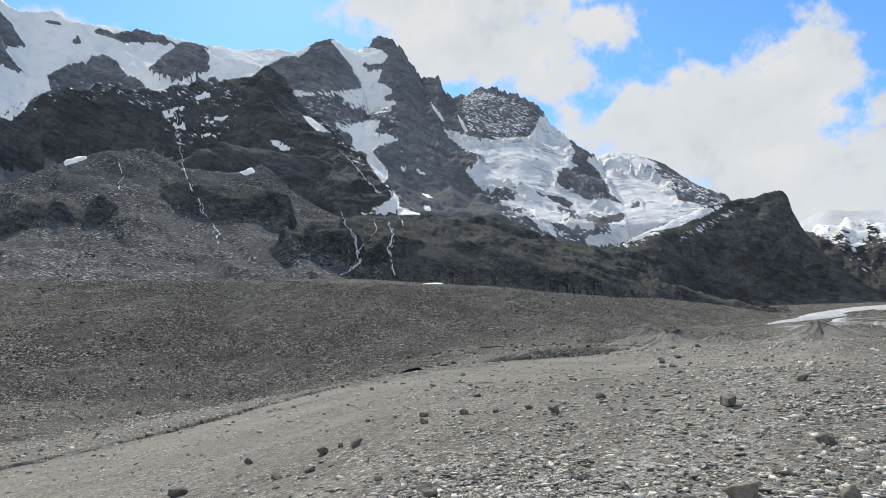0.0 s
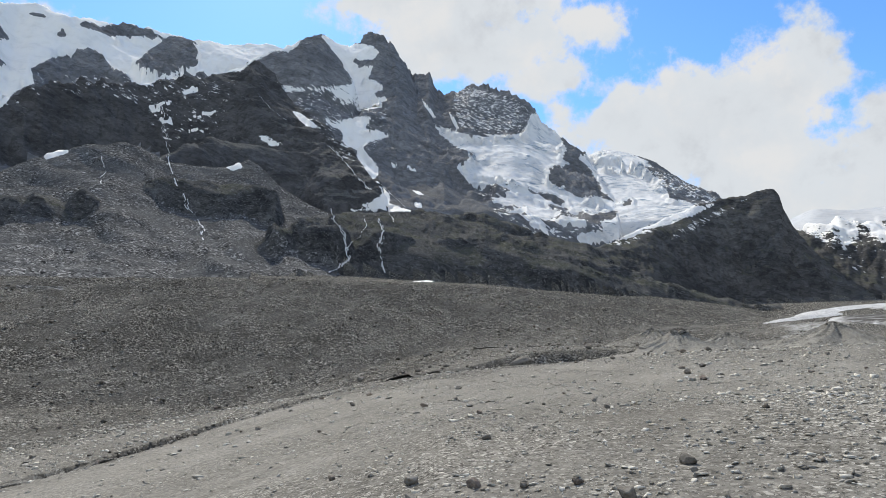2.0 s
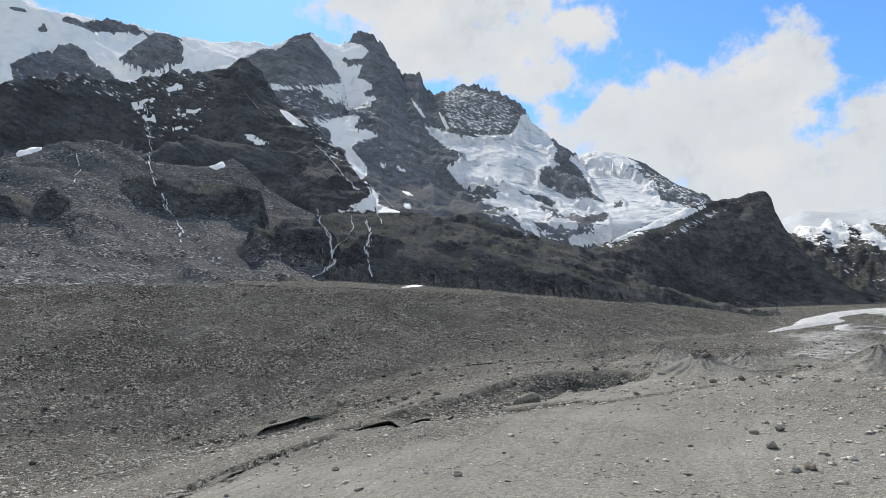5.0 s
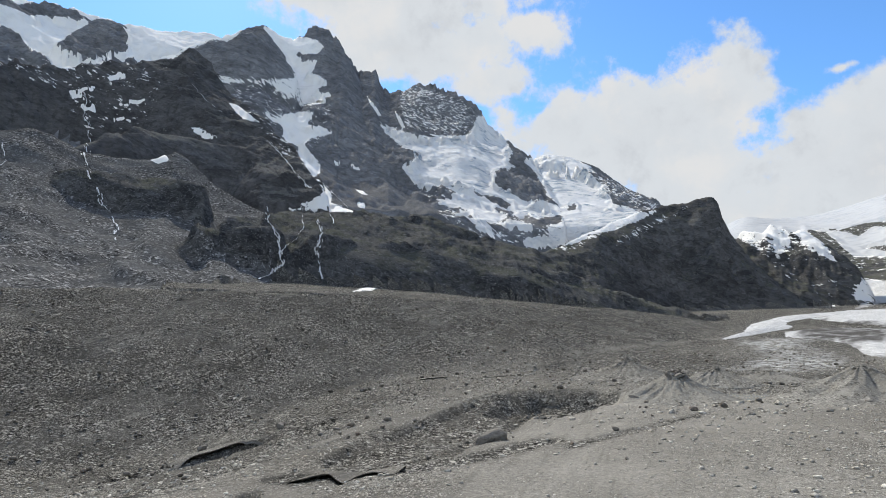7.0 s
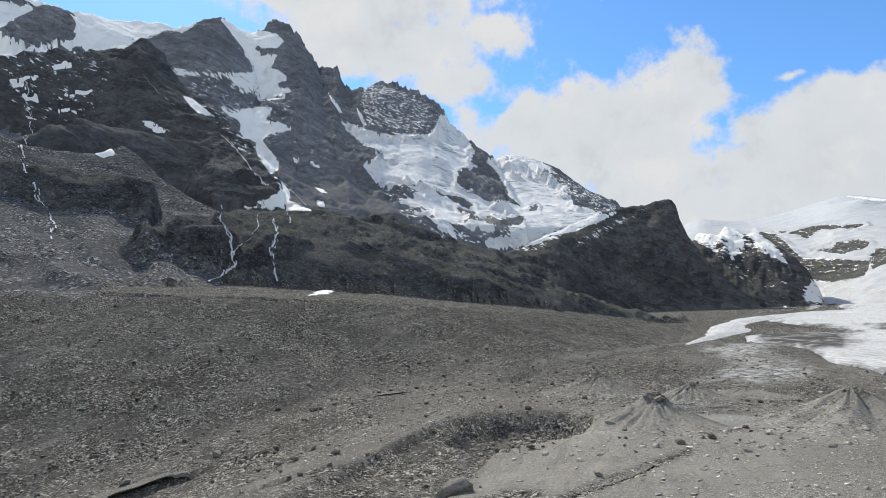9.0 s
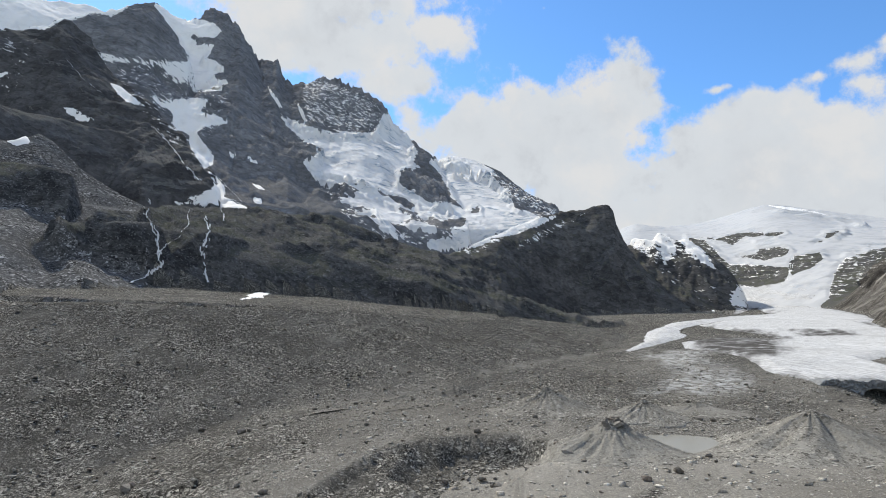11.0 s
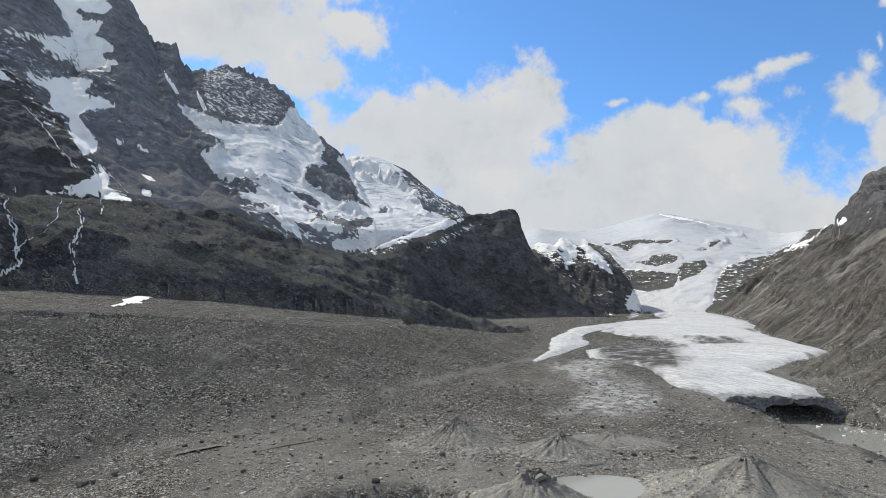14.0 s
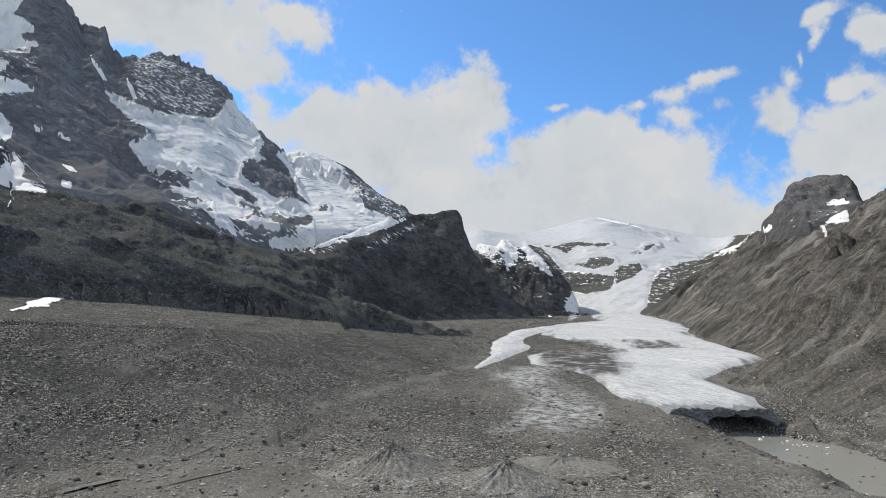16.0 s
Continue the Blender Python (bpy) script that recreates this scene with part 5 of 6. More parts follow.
for number, key in enumerate(ORDER):
    name, label, category, kind, material = LAND[key]
    chosen = quads[quad_kind == number]
    if len(chosen):
        built[key], used = land_part(name, chosen, material)
        if key in PART_OF:
            tagged(built[key], label)
        else:
            tagged(built[key], label, category, kind=kind)
for key, whole in PART_OF.items():
    if key in built:
        built[key].parent = built[whole]


def on_land(bearing, angle, start=300.0):
    """Where a ray from the station first meets the land."""
    b = radians(bearing)
    first, last, step = start, 3600.0, 14.0
    for step in (14.0, 1.5):
        r = np.arange(first, last, step)
        x, y = STATION[0] + r * math.sin(b), STATION[1] + r * math.cos(b)
        z = land(x, y)[0]
        hit = np.nonzero(z > EYE + r * math.tan(radians(angle)))[0]
        k = hit[0] if len(hit) else len(r) - 1
        first, last = r[max(k - 1, 0)], r[k] + 1.6
    return Vector((x[k], y[k], z[k]))


def stream(name, label, course, width, steps=20):
    """A broken thread of white water winding down the rock, with threads that part from it."""
    bm = bmesh.new()
    for thread in range(3 if width > 3 else 1):
        last, shift, phase = None, (0.0, 0.16, -0.13)[thread], random.uniform(0, 50)
        for (b0, e0), (b1, e1) in zip(course[:-1], course[1:]):
            for k in range(steps):
                f = k / steps
                e = e0 + (e1 - e0) * f
                b = b0 + (b1 - b0) * f + shift + 0.14 * noise.fractal(Vector((phase, e * 2.2, 0)), 0.8, 2.0, 3)
                flow = noise.noise(Vector((phase, e * 3.7, 5))) + 0.25 * noise.noise(Vector((phase, e * 16, 9)))
                if flow < (-0.6 if width > 3.3 else -0.28, 0.1, 0.1)[thread]:
                    last = None
                    continue
                p = on_land(b, e)
                wide = width * (0.35 + 0.8 * max(0.0, flow)) * random.uniform(0.5, 1.2) * (1.0 if thread == 0 else 0.55)
                side = Vector((math.cos(radians(b)), -math.sin(radians(b)), 0)) * wide
                away = Vector((-math.sin(radians(b)), -math.cos(radians(b)), 0.6)) * 1.2
                row = [bm.verts.new(p + away - side * 0.5), bm.verts.new(p + away * 1.3), bm.verts.new(p + away + side * 0.5)]
                if last and (last[1].co - row[1].co).length < 60:
                    for i in (0, 1):
                        bm.faces.new((last[i], last[i + 1], row[i + 1], row[i]))
                last = row
    bmesh.ops.delete(bm, geom=[v for v in bm.verts if not v.link_faces], context="VERTS")
    me = bpy.data.meshes.new(name)
    bm.to_mesh(me)
    bm.free()
    me.materials.append(white_water)
    return tagged(new(name, me), label, "stream", kind="stuff")


for course, width in STREAMS:
    stream("mountain_stream", "thin white mountain stream falling over dark rock", course, width)


def water(name, label, level, x0, x1, y0, y1, step):
    """A still sheet of water over all the ground in this stretch that lies lower than its level."""
    x, y = np.meshgrid(np.arange(x0, x1, step), np.arange(y0, y1, step), indexing="ij")
    wet = land(x, y)[0] < level + 0.25
    cell = wet[:-1, :-1] | wet[1:, :-1] | wet[:-1, 1:] | wet[1:, 1:]
    i, j = np.nonzero(cell)
    n = x.shape[1]
    faces = np.stack([i * n + j, (i + 1) * n + j, (i + 1) * n + j + 1, i * n + j + 1], -1)
    used, inverse = np.unique(faces, return_inverse=True)
    me = grid_mesh(name, np.stack([x.ravel()[used], y.ravel()[used], np.full(len(used), level)], -1), inverse.reshape(-1, 4))
    me.materials.append(milky_water)
    return tagged(new(name, me), label, "water", kind="structure")


water("pond_water", "still milky grey pond between gravel cones", 3.65, 78, 124, 186, 230, 1.0)
water("river_water", "shallow milky grey meltwater river", 1.7, 90, 290, 20, 300, 2.0)


def ice_front():
    """The glacier's snout: a broken ice cliff with a low wide cave."""
    a, b = Vector((220, 290, 0)), Vector((272, 262, 0))
    along = b - a
    inward = Vector((-along.y, along.x, 0)).normalized()
    if inward.y < 0:
        inward = -inward
    n, m = 110, 34
    grid = []
    for i in range(n + 1):
        s = i / n
        p = a + along * s
        jag = noise.fractal(Vector((s * 9, 2.3, 0)), 0.6, 2.0, 4)
        ends = min(1.0, 6 * s, 7 * (1 - s))
        top = 3.5 + 8.0 * ends + 1.2 * jag
        arch = 2.0 + 6.6 * max(0.0, 1 - ((s - 0.62) / 0.3) ** 4) + 1.3 * noise.noise(Vector((s * 14, 7, 0)))
        if abs(s - 0.62) > 0.32:
            arch = -1
        line = []
        for j in range(m + 1):
            v = j / m
            z = -0.5 + (top + 0.5) * v
            deep = 13.0 * max(0.0, min(1.0, (arch - z) / 1.4)) if arch > 0 else 0.0
            rough_push = 1.6 * noise.fractal(Vector((s * 16, z * 0.25, 3)), 0.7, 2.0, 5)
            q = p + inward * (deep + rough_push + 1.2 * v)
            line.append(Vector((q.x, q.y, z)))
        for k, (back, drop) in enumerate(((4, 0.1), (10, 0.3), (22, 0.7), (34, 1.4), (40, 7.0))):
            q = p + inward * back
            line.append(Vector((q.x, q.y, top - drop + 0.4 * jag)))
        grid.append(line)
    bm = bmesh.new()
    vs = [[bm.verts.new(q) for q in line] for line in grid]
    for i in range(n):
        for j in range(len(vs[0]) - 1):
            bm.faces.new((vs[i][j], vs[i + 1][j], vs[i + 1][j + 1], vs[i][j + 1]))
    me = bpy.data.meshes.new("ice_cliff")
    bm.to_mesh(me)
    bm.free()
    me.materials.append(cliff_ice)
    return tagged(new("ice_cliff", me), "grey broken ice cliff with a dark melt cave")


ice_front().parent = tongue_sheet

# ---- gravel cones ----
def plate_shape(seed, flat):
    """A split slab of stone with six uneven sides."""
    rng = random.Random(seed)
    bm = bmesh.new()
    bmesh.ops.create_cube(bm, size=0.9)
    for v in bm.verts:
        v.co += Vector((rng.uniform(-0.26, 0.26), rng.uniform(-0.26, 0.26), rng.uniform(-0.2, 0.2)))
        if v.co.z > 0:
            v.co.xy *= rng.uniform(0.55, 0.95)
        v.co.z *= flat
        v.co.x *= 1.25
    bmesh.ops.triangulate(bm, faces=bm.faces)
    me = bpy.data.meshes.new("plate")
    bm.to_mesh(me)
    bm.free()
    return me


def k_axis(m):
    return np.arange(m + 1) / m


def cone(name, label, cx, cy, radius, top, material, seed, crag=0.0):
    """A steep mound of silt and gravel over ice, with runnels down its sides."""
    n, m = 120, 30
    base = height(cx, cy)
    rise = top - base
    k = np.arange(m + 1) / m
    a = np.arange(n) / n * 2 * np.pi
    kk, aa = np.meshgrid(k, a, indexing="ij")
    wob = 1 + 0.22 * fbm(np.cos(aa) * 2, np.sin(aa) * 2, 1.0, 3, seed)
    x, y = cx + radius * kk * wob * np.cos(aa), cy + radius * kk * wob * np.sin(aa)
    ground_z = land(x, y)[0]
    runnel = fbm(aa * 9, kk * 1.5, 1.0, 3, seed + 5, 0.6, True)
    shape = (1 - kk) ** 1.12 + 0.05 * np.exp(-(kk * 6) ** 2)
    z = ground_z * (1 - (1 - kk) ** 0.6) + (base + rise * shape) * (1 - kk) ** 0.6 + 0.9 * runnel * np.sin(np.pi * np.clip(kk, 0, 1)) * rise / 7
    z = z + crag * np.exp(-(kk * 3.2) ** 2) * (fbm(x, y, 2.2, 4, seed + 9, 0.6, True) - 0.2)
    z = np.maximum(z, ground_z - 0.3)
    z[-1] = ground_z[-1] - 0.4
    ii, jj = np.meshgrid(np.arange(m), np.arange(n), indexing="ij")
    faces = np.stack([ii * n + jj, (ii + 1) * n + jj, (ii + 1) * n + (jj + 1) % n, ii * n + (jj + 1) % n], -1).reshape(-1, 4)
    me = grid_mesh(name, np.stack([x, y, z], -1).reshape(-1, 3), faces)
    me.materials.append(material)
    pale = np.clip(0.65 - 0.8 * np.exp(-(kk * 4) ** 2) - 0.3 * (runnel > 0.55) - 0.65 * smooth(kk, 0.45, 0.9), 0, 1) * (0.75 + 0.25 * fbm(x, y, 6, 3, seed + 2))
    me.attributes.new("silt", "FLOAT", "POINT").data.foreach_set("value", pale.reshape(-1).astype(np.float32))
    mound = tagged(new(name, me), label, "mound", "gravel cones")
    # split slabs that stick out of the top
    rnd = random.Random(seed)
    for k in range(9 if crag > 1 else 4):
        slab = new("crown_slab", plate_shape(seed + k, 0.5))
        a, d = rnd.uniform(0, 6.28), rnd.uniform(0.2, 0.13 * radius)
        px, py = cx + d * math.cos(a), cy + d * math.sin(a)
        slab.location = (px, py, float(np.interp(d / radius, k_axis(m), z.mean(1))) + 0.1)
        slab.rotation_euler = (rnd.uniform(-0.9, 0.9), rnd.uniform(-0.9, 0.9), rnd.uniform(0, 6))
        slab.scale = [rnd.uniform(0.5, 1.3) * max(0.6, crag)] * 3
        slab.data.materials.append(boulder_stone)
        slab.parent = mound
    return mound


cone("gravel_cone", "steep pale silt cone with a dark rocky crown", 74.8, 198.3, 17, 10.8, silt_cone, 3, 1.6)
cone("gravel_cone", "low grey gravel cone with a pointed top", 88.4, 259.3, 18, 12.6, silt_cone, 11, 0.8)
cone("gravel_cone", "low pale gravel cone", 108.2, 236.8, 13, 10.6, silt_cone, 19, 0.4)
cone("gravel_cone", "low brown gravel mound", 129.7, 241.5, 14, 9.0, silt_cone, 27, 0.6)
cone("gravel_cone", "broad pale gravel cone beside a pond", 114.3, 185.4, 25, 13.2, silt_cone, 35, 0.5)


# ---- loose stones ----
def stone_shape(seed, flat, cuts=1):
    """A broken angular stone of about one metre: a hull round uneven corners, with worn edges on the larger ones."""
    rnd = random.Random(seed)
    bm = bmesh.new()
    for k in range(11 if cuts == 1 else 15):
        way = Vector((rnd.uniform(-1, 1), rnd.uniform(-1, 1), rnd.uniform(-1, 1)))
        way /= max(abs(way.x), abs(way.y), abs(way.z)) ** 0.4 * way.length ** 0.6
        bm.verts.new((0.56 * way.x * rnd.uniform(0.8, 1.1), 0.46 * way.y * rnd.uniform(0.75, 1.1), 0.5 * flat * way.z * rnd.uniform(0.7, 1.15)))
    hull = bmesh.ops.convex_hull(bm, input=bm.verts)
    bmesh.ops.delete(bm, geom=list({v for v in hull["geom_interior"] + hull["geom_unused"] if isinstance(v, bmesh.types.BMVert)}), context="VERTS")
    if cuts > 1:
        bmesh.ops.bevel(bm, geom=bm.edges[:], offset=0.03, segments=1, affect="EDGES")
        for v in bm.verts:
            v.co += 0.035 * noise.noise_vector(v.co * 5 + Vector((seed, 0, 0)))
    bmesh.ops.triangulate(bm, faces=bm.faces)
    me = bpy.data.meshes.new("boulder")
    bm.to_mesh(me)
    bm.free()
    return me


def scatter(name, label, xs, ys, sizes, shapes, material, seed, sink=0.2, lean=0.25, least=-1e9):
    """Many stones joined in one mesh, lying on the land."""
    rng = np.random.default_rng(seed)
    zs = np.maximum(land(xs, ys)[0], least)
    pick = rng.integers(0, len(shapes), len(xs))
    all_v, all_f, offset = [], [], 0
    for k, me in enumerate(shapes):
        sel = np.nonzero(pick == k)[0]
        if not len(sel):
            continue
        v = np.array([q.co for q in me.vertices])
        f = np.array([p.vertices for p in me.polygons])
        turn = rng.uniform(0, 2 * np.pi, len(sel))
        tilt = rng.normal(0, lean, len(sel))
        c, s, ct, st = np.cos(turn), np.sin(turn), np.cos(tilt), np.sin(tilt)
        x0, y0, z0 = v[:, 0][None], v[:, 1][None], v[:, 2][None]
        y1, z1 = y0 * ct[:, None] - z0 * st[:, None], y0 * st[:, None] + z0 * ct[:, None]
        size = sizes[sel][:, None]
        px = xs[sel][:, None] + size * (x0 * c[:, None] - y1 * s[:, None])
        py = ys[sel][:, None] + size * (x0 * s[:, None] + y1 * c[:, None])
        pz = zs[sel][:, None] + size * (z1 + sink)
        all_v.append(np.stack([px, py, pz], -1).reshape(-1, 3))
        all_f.append((f[None] + (np.arange(len(sel)) * len(v))[:, None, None]).reshape(-1, 3) + offset)
        offset += len(sel) * len(v)
    v, f = np.concatenate(all_v), np.concatenate(all_f)
    me = bpy.data.meshes.new(name)
    me.vertices.add(len(v))
    me.vertices.foreach_set("co", v.astype(np.float32).ravel())
    me.loops.add(3 * len(f))
    me.polygons.add(len(f))
    me.loops.foreach_set("vertex_index", f.astype(np.int32).ravel())
    me.polygons.foreach_set("loop_start", np.arange(0, 3 * len(f), 3, dtype=np.int32))
    me.update(calc_edges=True)
    me.materials.append(material)
    return tagged(new(name, me), label, "stones", kind="stuff")


def chip_shape(seed, flat):
    """A sharp broken chip with eight faces."""
    rng = random.Random(seed)
    bm = bmesh.new()
    corners = [bm.verts.new((x * rng.uniform(0.45, 0.85), y * rng.uniform(0.3, 0.6), z * flat * rng.uniform(0.3, 0.7)))
               for x, y, z in ((1, 0.3, 0.1), (-0.2, 1, 0.3), (-1, -0.2, 0), (0.3, -1, 0.2), (0.2, 0.1, 1), (0, 0, -1))]
    for a in range(4):
        b = (a + 1) % 4
        bm.faces.new((corners[a], corners[b], corners[4]))
        bm.faces.new((corners[b], corners[a], corners[5]))
    me = bpy.data.meshes.new("chip")
    bm.to_mesh(me)
    bm.free()
    return me


CHIPS = [chip_shape(s, 0.22 + 0.04 * s) for s in range(10)]
PLATES = [plate_shape(s + 60, 0.24) for s in range(8)]
SLABS = [plate_shape(s, 0.3) for s in range(9)]
BLOCKS = [plate_shape(s + 20, 0.65) for s in range(9)]
rng = np.random.default_rng(5)


def spread(count, b0, b1, r0, r1, power=1.0):
    b = np.radians(rng.uniform(b0, b1, count))
    r = r0 + (r1 - r0) * rng.uniform(0, 1, count) ** power
    return STATION[0] + r * np.sin(b), STATION[1] + r * np.cos(b)


xa, ya = spread(100000, -4, 46, 18, 150, 1.9)
xb, yb = spread(26000, -40, 2, 18, 150, 1.9)
x, y = np.concatenate([xa, xb]), np.concatenate([ya, yb])
keep = fbm(x, y, 7.0, 4, 101, 0.6) + rng.uniform(-0.35, 0.35, len(x)) > 0.0
x, y = x[keep], y[keep]
smooth_silt = (np.maximum(bounded_depth(x, y, SILT_BANK_PLAN), bounded_depth(x, y, SILT_FAR_PLAN)) > 2) & (x < 8 + 0.25 * y)
keep = ~smooth_silt | (rng.uniform(0, 1, len(x)) < 0.45)
x, y = x[keep], y[keep]
scatter("pebbles", "pale sharp stone chips strewn over a gravel bank", x, y, 0.06 + 0.27 * rng.uniform(0, 1, len(x)) ** 5, PLATES + CHIPS, pale_stone, 1, 0.1, 0.6)
x, y = spread(13000, -40, 46, 60, 230, 0.8)
smooth_silt = (np.maximum(bounded_depth(x, y, SILT_BANK_PLAN), bounded_depth(x, y, SILT_FAR_PLAN)) > 2) & (x < 8 + 0.25 * y)
keep = (~smooth_silt | (rng.uniform(0, 1, len(x)) < 0.25)) & (bounded_depth(x, y, SUNKEN) < 0)
x, y = x[keep], y[keep]
scatter("stones", "pale stones strewn over a gravel bank", x, y, 0.14 + 0.6 * rng.uniform(0, 1, len(x)) ** 5, SLABS + SLABS + BLOCKS, pale_stone, 2, 0.1)
x, y = spread(26000, -42, 34, 205, 430, 0.8)
scatter("moraine_stones", "grey stones of all sizes on a moraine slope", x, y, 0.2 + 1.2 * rng.uniform(0, 1, len(x)) ** 7, CHIPS, grey_stone, 3, 0.1, 0.12)
x, y = spread(9000, 5, 62, 180, 720, 1.0)
scatter("outwash_stones", "grey stones on outwash gravel", x, y, 0.25 + 1.1 * rng.uniform(0, 1, len(x)) ** 6, SLABS + BLOCKS, grey_stone, 4, 0.1)

BOULDERS = [stone_shape(s + 40, 0.62, 2) for s in range(7)]
for me in BOULDERS:
    me.materials.append(boulder_stone)


def boulder(x, y, size, label, turn=None, shape=None, squash=1.0):
    ob = new("boulder", BOULDERS[rng.integers(0, len(BOULDERS)) if shape is None else shape])
    ob.location = (x, y, height(x, y) + 0.18 * size)
    ob.rotation_euler = (rng.normal(0, 0.12), rng.normal(0, 0.12), rng.uniform(0, 6.28) if turn is None else turn)
    size *= 0.9
    ob.scale = (size, size * rng.uniform(0.75, 1.0), size * squash * rng.uniform(0.85, 1.1))
    return tagged(ob, label, "boulder", "boulders on the gravel")


NAMED_BOULDERS = [(13.6, 29.7, 1.36), (-1.1, 36.5, 0.86), (20.1, 34.6, 1.21), (-6.3, 29.8, 0.69), (-6.4, 34.0, 1.10), (-4.7, 34.2, 1.05), (-5.7, 35.5, 0.83),
    (-11.3, 36.8, 0.73), (-7.8, 29.7, 0.69), (-12.9, 30.7, 1.10), (13.6, 22.1, 0.88), (33.4, 89.1, 1.5), (-0.4, 20.6, 0.73), (8.3, 17.7, 1.10), (10.9, 16.9,
    0.90), (1.3, 37.3, 0.81), (2.7, 48.1, 0.79), (6.1, 33.3, 1.20), (5.0, 35.6, 0.52), (-1.2, 39.9, 0.93), (35.0, 97.7, 1.6), (-1.2, 77.2, 0.96), (3.6, 65.4,
    0.74), (12.8, 59.3, 0.57), (-33.6, 100.5, 1.63), (-10.9, 93.8, 1.38), (37.2, 105.0, 1.4), (40.5, 105.5, 1.44), (40.6, 150.6, 1.36), (41.6, 155.2, 1.53),
    (-26.7, 244.9, 2.80), (-48.0, 236.2, 3.16), (-1.2, 269.1, 2.56), (-3.6, 269.7, 3.27), (65.2, 172.2, 2.07), (-27.3, 241.5, 3.93), (-3.7, 270.3, 2.68),
    (-46.0, 322.2, 2.56), (-31.3, 328.0, 2.69), (-3.6, 270.7, 3.05), (-6.8, 311.4, 1.92), (34.1, 328.2, 2.30), (33.8, 326.9, 2.08), (20.9, 393.1, 2.24)]
for x, y, size in NAMED_BOULDERS:
    boulder(x, y, size, "dark angular boulder lying on pale gravel")
x, y = spread(75, -38, 40, 26, 200, 0.9)
for a, b in zip(x, y):
    boulder(a, b, 0.35 + 0.5 * rng.uniform() ** 2 + 0.002 * math.hypot(a, b), "grey angular boulder half sunk in gravel")
x, y = spread(950, -42, 40, 190, 420, 0.9)
ROUGH_BLOCKS = [stone_shape(s + 120, 0.7, 1) for s in range(8)]
scatter("moraine_boulders", "dark angular boulders scattered over a moraine slope", x[70:], y[70:], 0.7 + 1.3 * rng.uniform(0, 1, len(x) - 70) ** 3, ROUGH_BLOCKS, boulder_stone, 6, 0.25)
for a, b in zip(x[:70], y[:70]):
    boulder(a, b, 0.7 + 1.3 * rng.uniform() ** 3, "dark angular boulder on a stony moraine slope")

# ---- the collapsed hollow and the river ----
count = 0
while count < 60:
    a, b = rng.uniform(26, 68), rng.uniform(184, 226)
    if depth_in(np.array([a]), np.array([b]), HOLLOW)[0] > 1.0:
        boulder(a, b, 0.5 + 1.6 * rng.uniform() ** 2.5, "grey angular block fallen into a gravel hollow")
        count += 1
x, y = rng.uniform(-8, 68, 2600), rng.uniform(134, 228, 2600)
keep = depth_in(x, y, SUNKEN) > 0.5
x, y = x[keep], y[keep]
scatter("hollow_stones", "dark stones strewn over sunken gravel", x, y, 0.12 + 0.7 * rng.uniform(0, 1, len(x)) ** 4, ROUGH_BLOCKS + CHIPS, boulder_stone, 7, 0.15)
wedge = new("boulder", stone_shape(97, 0.75, 2))
wedge.data.materials.append(boulder_stone)
wedge.location, wedge.rotation_euler, wedge.scale = (20.5, 156, height(20.5, 156) + 0.5), (0.2, -0.35, 0.4), (6.4, 5.0, 5.0)
tagged(wedge, "large tilted grey block at a broken gravel edge", "boulder", "boulders on the gravel")
boulder(63, 196, 4.5, "dark wedge of rubble beside a silt cone", 0.3, 4, 0.6)
# white blocks added to the river to stand for its white ripples
RIPPLE_BLOCKS = [stone_shape(s + 70, 0.5, 2) for s in range(3)]
for me in RIPPLE_BLOCKS:
    me.materials.append(snow)
for k in range(16):
    a = rng.uniform(0, 1)
    ob = new("ice_block", RIPPLE_BLOCKS[k % 3])
    ob.location = (236 + 16 * a + rng.normal(0, 4), 236 + 22 * a + rng.normal(0, 4), 1.8)
    ob.rotation_euler = (0, 0, rng.uniform(0, 6.28))
    ob.scale = [0.6 + 1.2 * rng.uniform() ** 2] * 3
    tagged(ob, "white block added for the ripples in a shallow river", "ice", "ice blocks in the river")


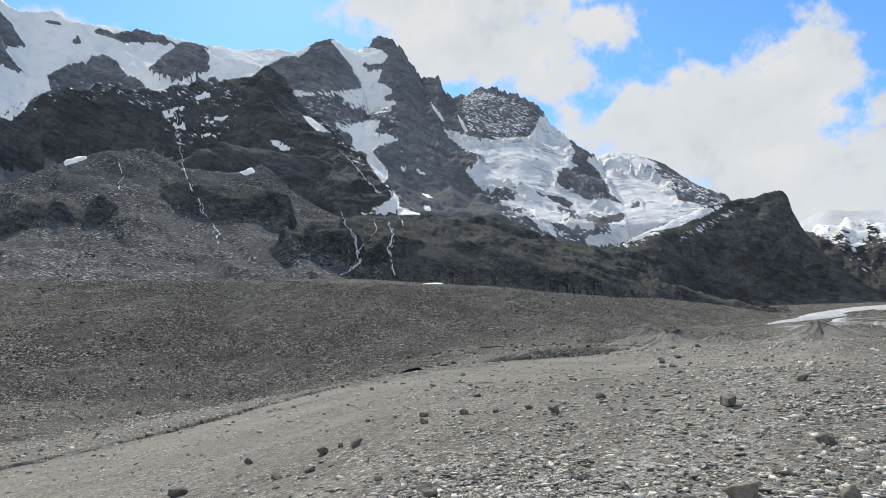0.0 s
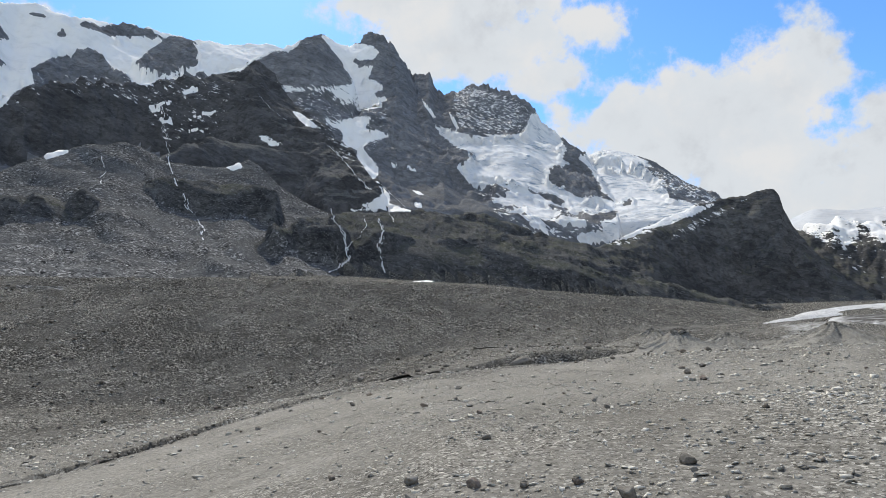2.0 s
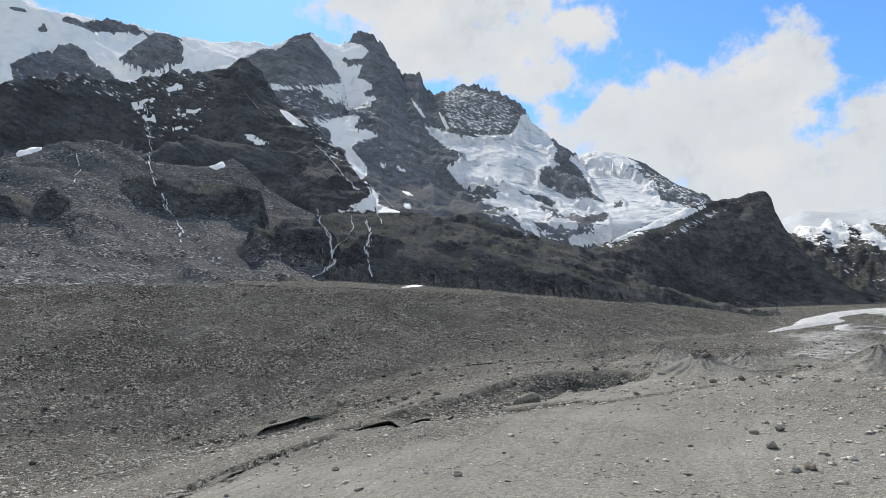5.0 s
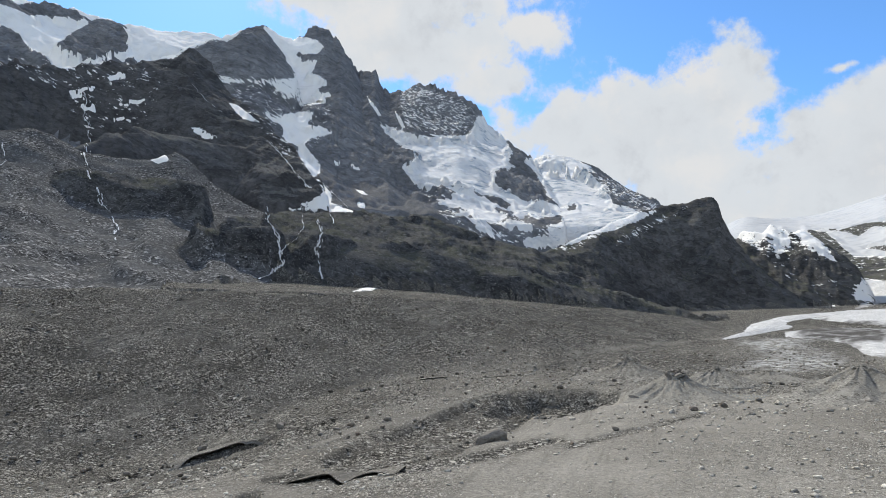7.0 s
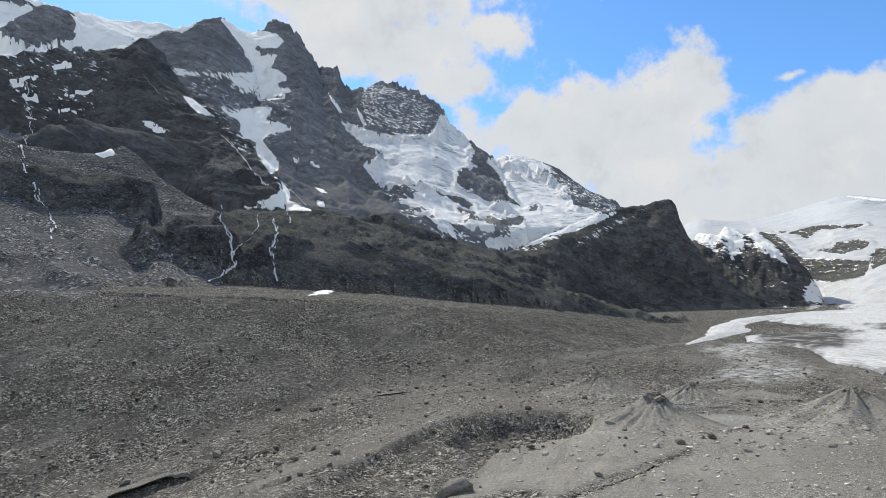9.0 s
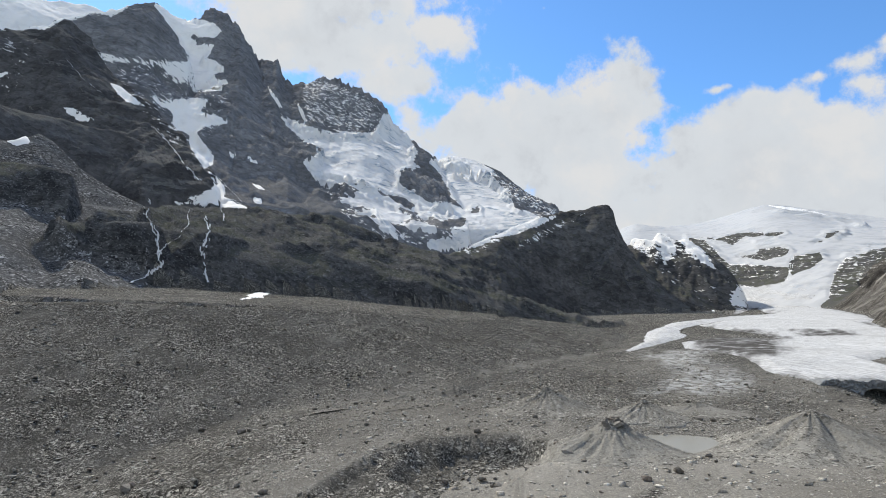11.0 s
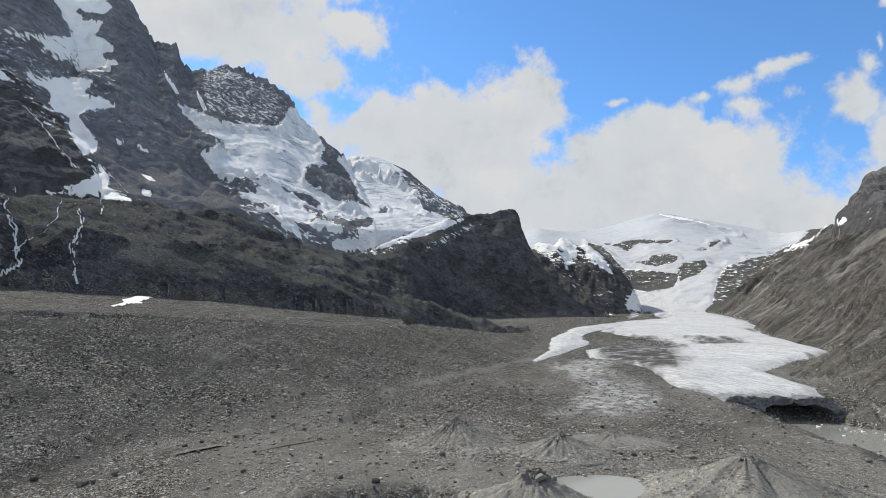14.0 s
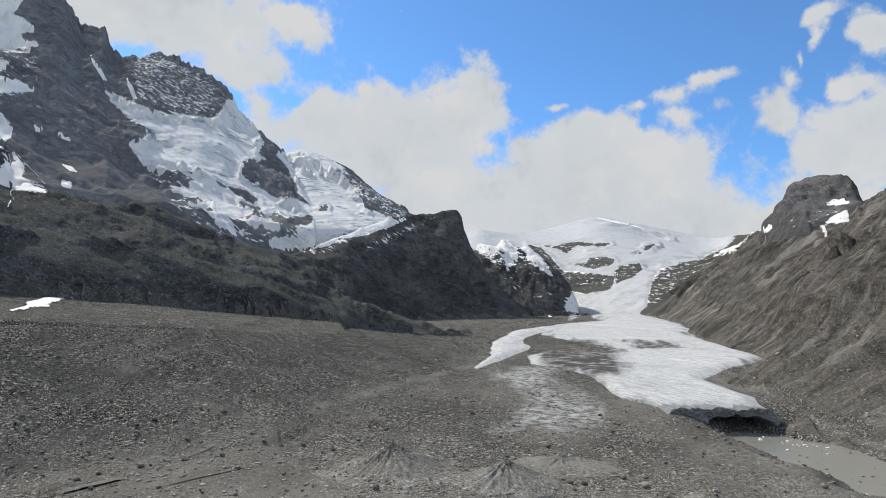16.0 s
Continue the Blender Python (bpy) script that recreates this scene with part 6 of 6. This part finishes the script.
# ---- undercut edges of the melt channels ----
def overhang(course, rise, label, wide=1.0):
    """A low bank of gravel whose front is washed out from below."""
    bm, lines, n = bmesh.new(), [], 26
    ends = [Vector((a, b, 0)) for a, b in course]
    for i in range(n + 1):
        s = i / n * (len(ends) - 1)
        k = min(int(s), len(ends) - 2)
        p = ends[k].lerp(ends[k + 1], s - k)
        along = (ends[k + 1] - ends[k]).normalized()
        front = Vector((along.y, -along.x, 0))
        h = rise * min(1.0, 5 * i / n, 5 * (1 - i / n)) * (0.85 + 0.3 * noise.noise(Vector((i * 0.22, rise, 0)))) + 0.05
        p = p + front * wide * noise.noise(Vector((i * 0.2, 4.0, rise)))
        line = []
        for off, up in ((-9.0, -0.4), (-5.5, 0.55 * h), (-2.0, 0.95 * h), (-0.4, h), (0.1, 0.9 * h), (0.0, 0.72 * h), (-2.2, 0.6 * h), (-3.4, -0.4)):
            q = p + front * off * wide
            line.append(bm.verts.new((q.x, q.y, height(q.x, q.y) * 0.4 + height(p.x, p.y) * 0.6 + up if up > 0 else height(q.x, q.y) + up)))
        lines.append(line)
    for a, b in zip(lines[:-1], lines[1:]):
        for j in range(len(a) - 1):
            bm.faces.new((a[j], a[j + 1], b[j + 1], b[j]))
    bmesh.ops.recalc_face_normals(bm, faces=bm.faces)
    me = bpy.data.meshes.new("gravel_overhang")
    bm.to_mesh(me)
    bm.free()
    me.materials.append(gravel)
    return tagged(new("gravel_overhang", me), label, "gravel bank", "undercut gravel banks")


overhang([(-50, 221), (-46, 225), (-40, 229), (-33, 232), (-26, 233)], 1.7, "grey gravel bank undercut by a melt channel")
overhang([(-12, 143), (-8, 139), (-3, 135), (3, 133)], 0.8, "pale gravel bank undercut by a melt channel")
overhang([(36, 275), (44, 278), (52, 281), (60, 284)], 0.22, "low grey gravel step undercut by a melt crack", 0.5)
overhang([(45, 306), (50, 310), (56, 315)], 0.25, "low grey gravel step undercut by a melt crack", 0.5)
overhang([(16, 284), (22, 286), (30, 289)], 0.55, "grey gravel bank over a dark melt hole", 0.7)
overhang([(-51, 60), (-42, 71.5), (-36, 80.5), (-33.5, 90.5)], 1.1, "pale silt edge washed out by a melt channel", 0.3)
overhang([(-33, 92), (-31.5, 101), (-28.5, 111), (-22, 126)], 0.9, "pale silt edge washed out by a melt channel", 0.3)
overhang([(38, 149), (46, 154), (54, 160)], 0.5, "thin crack edge in pale silt", 0.3)

# stones washed into the near melt channel
for k in range(34):
    f = rng.uniform(0, 7.0)
    (ax, ay), (bx, by) = TRENCHES[2][0][int(f)], TRENCHES[2][0][int(f) + 1]
    boulder(ax + (bx - ax) * (f % 1) + rng.normal(0, 1.6), ay + (by - ay) * (f % 1) + rng.normal(0, 1.2), 0.4 + 0.7 * rng.uniform() ** 2, "dark angular boulder in a shallow melt channel")
x, y = rng.uniform(150, 262, 700), rng.uniform(150, 262, 700)
bed = track_distance(x, y, RIVER_COURSE)
keep = (bed < 30) & (bed > 6 * rng.uniform(0, 1, len(x)))
scatter("river_stones", "dark wet stones in a shallow meltwater river", x[keep], y[keep], 0.3 + 1.0 * rng.uniform(0, 1, keep.sum()) ** 3, ROUGH_BLOCKS, boulder_stone, 8, 0.1, 0.2, 1.55)
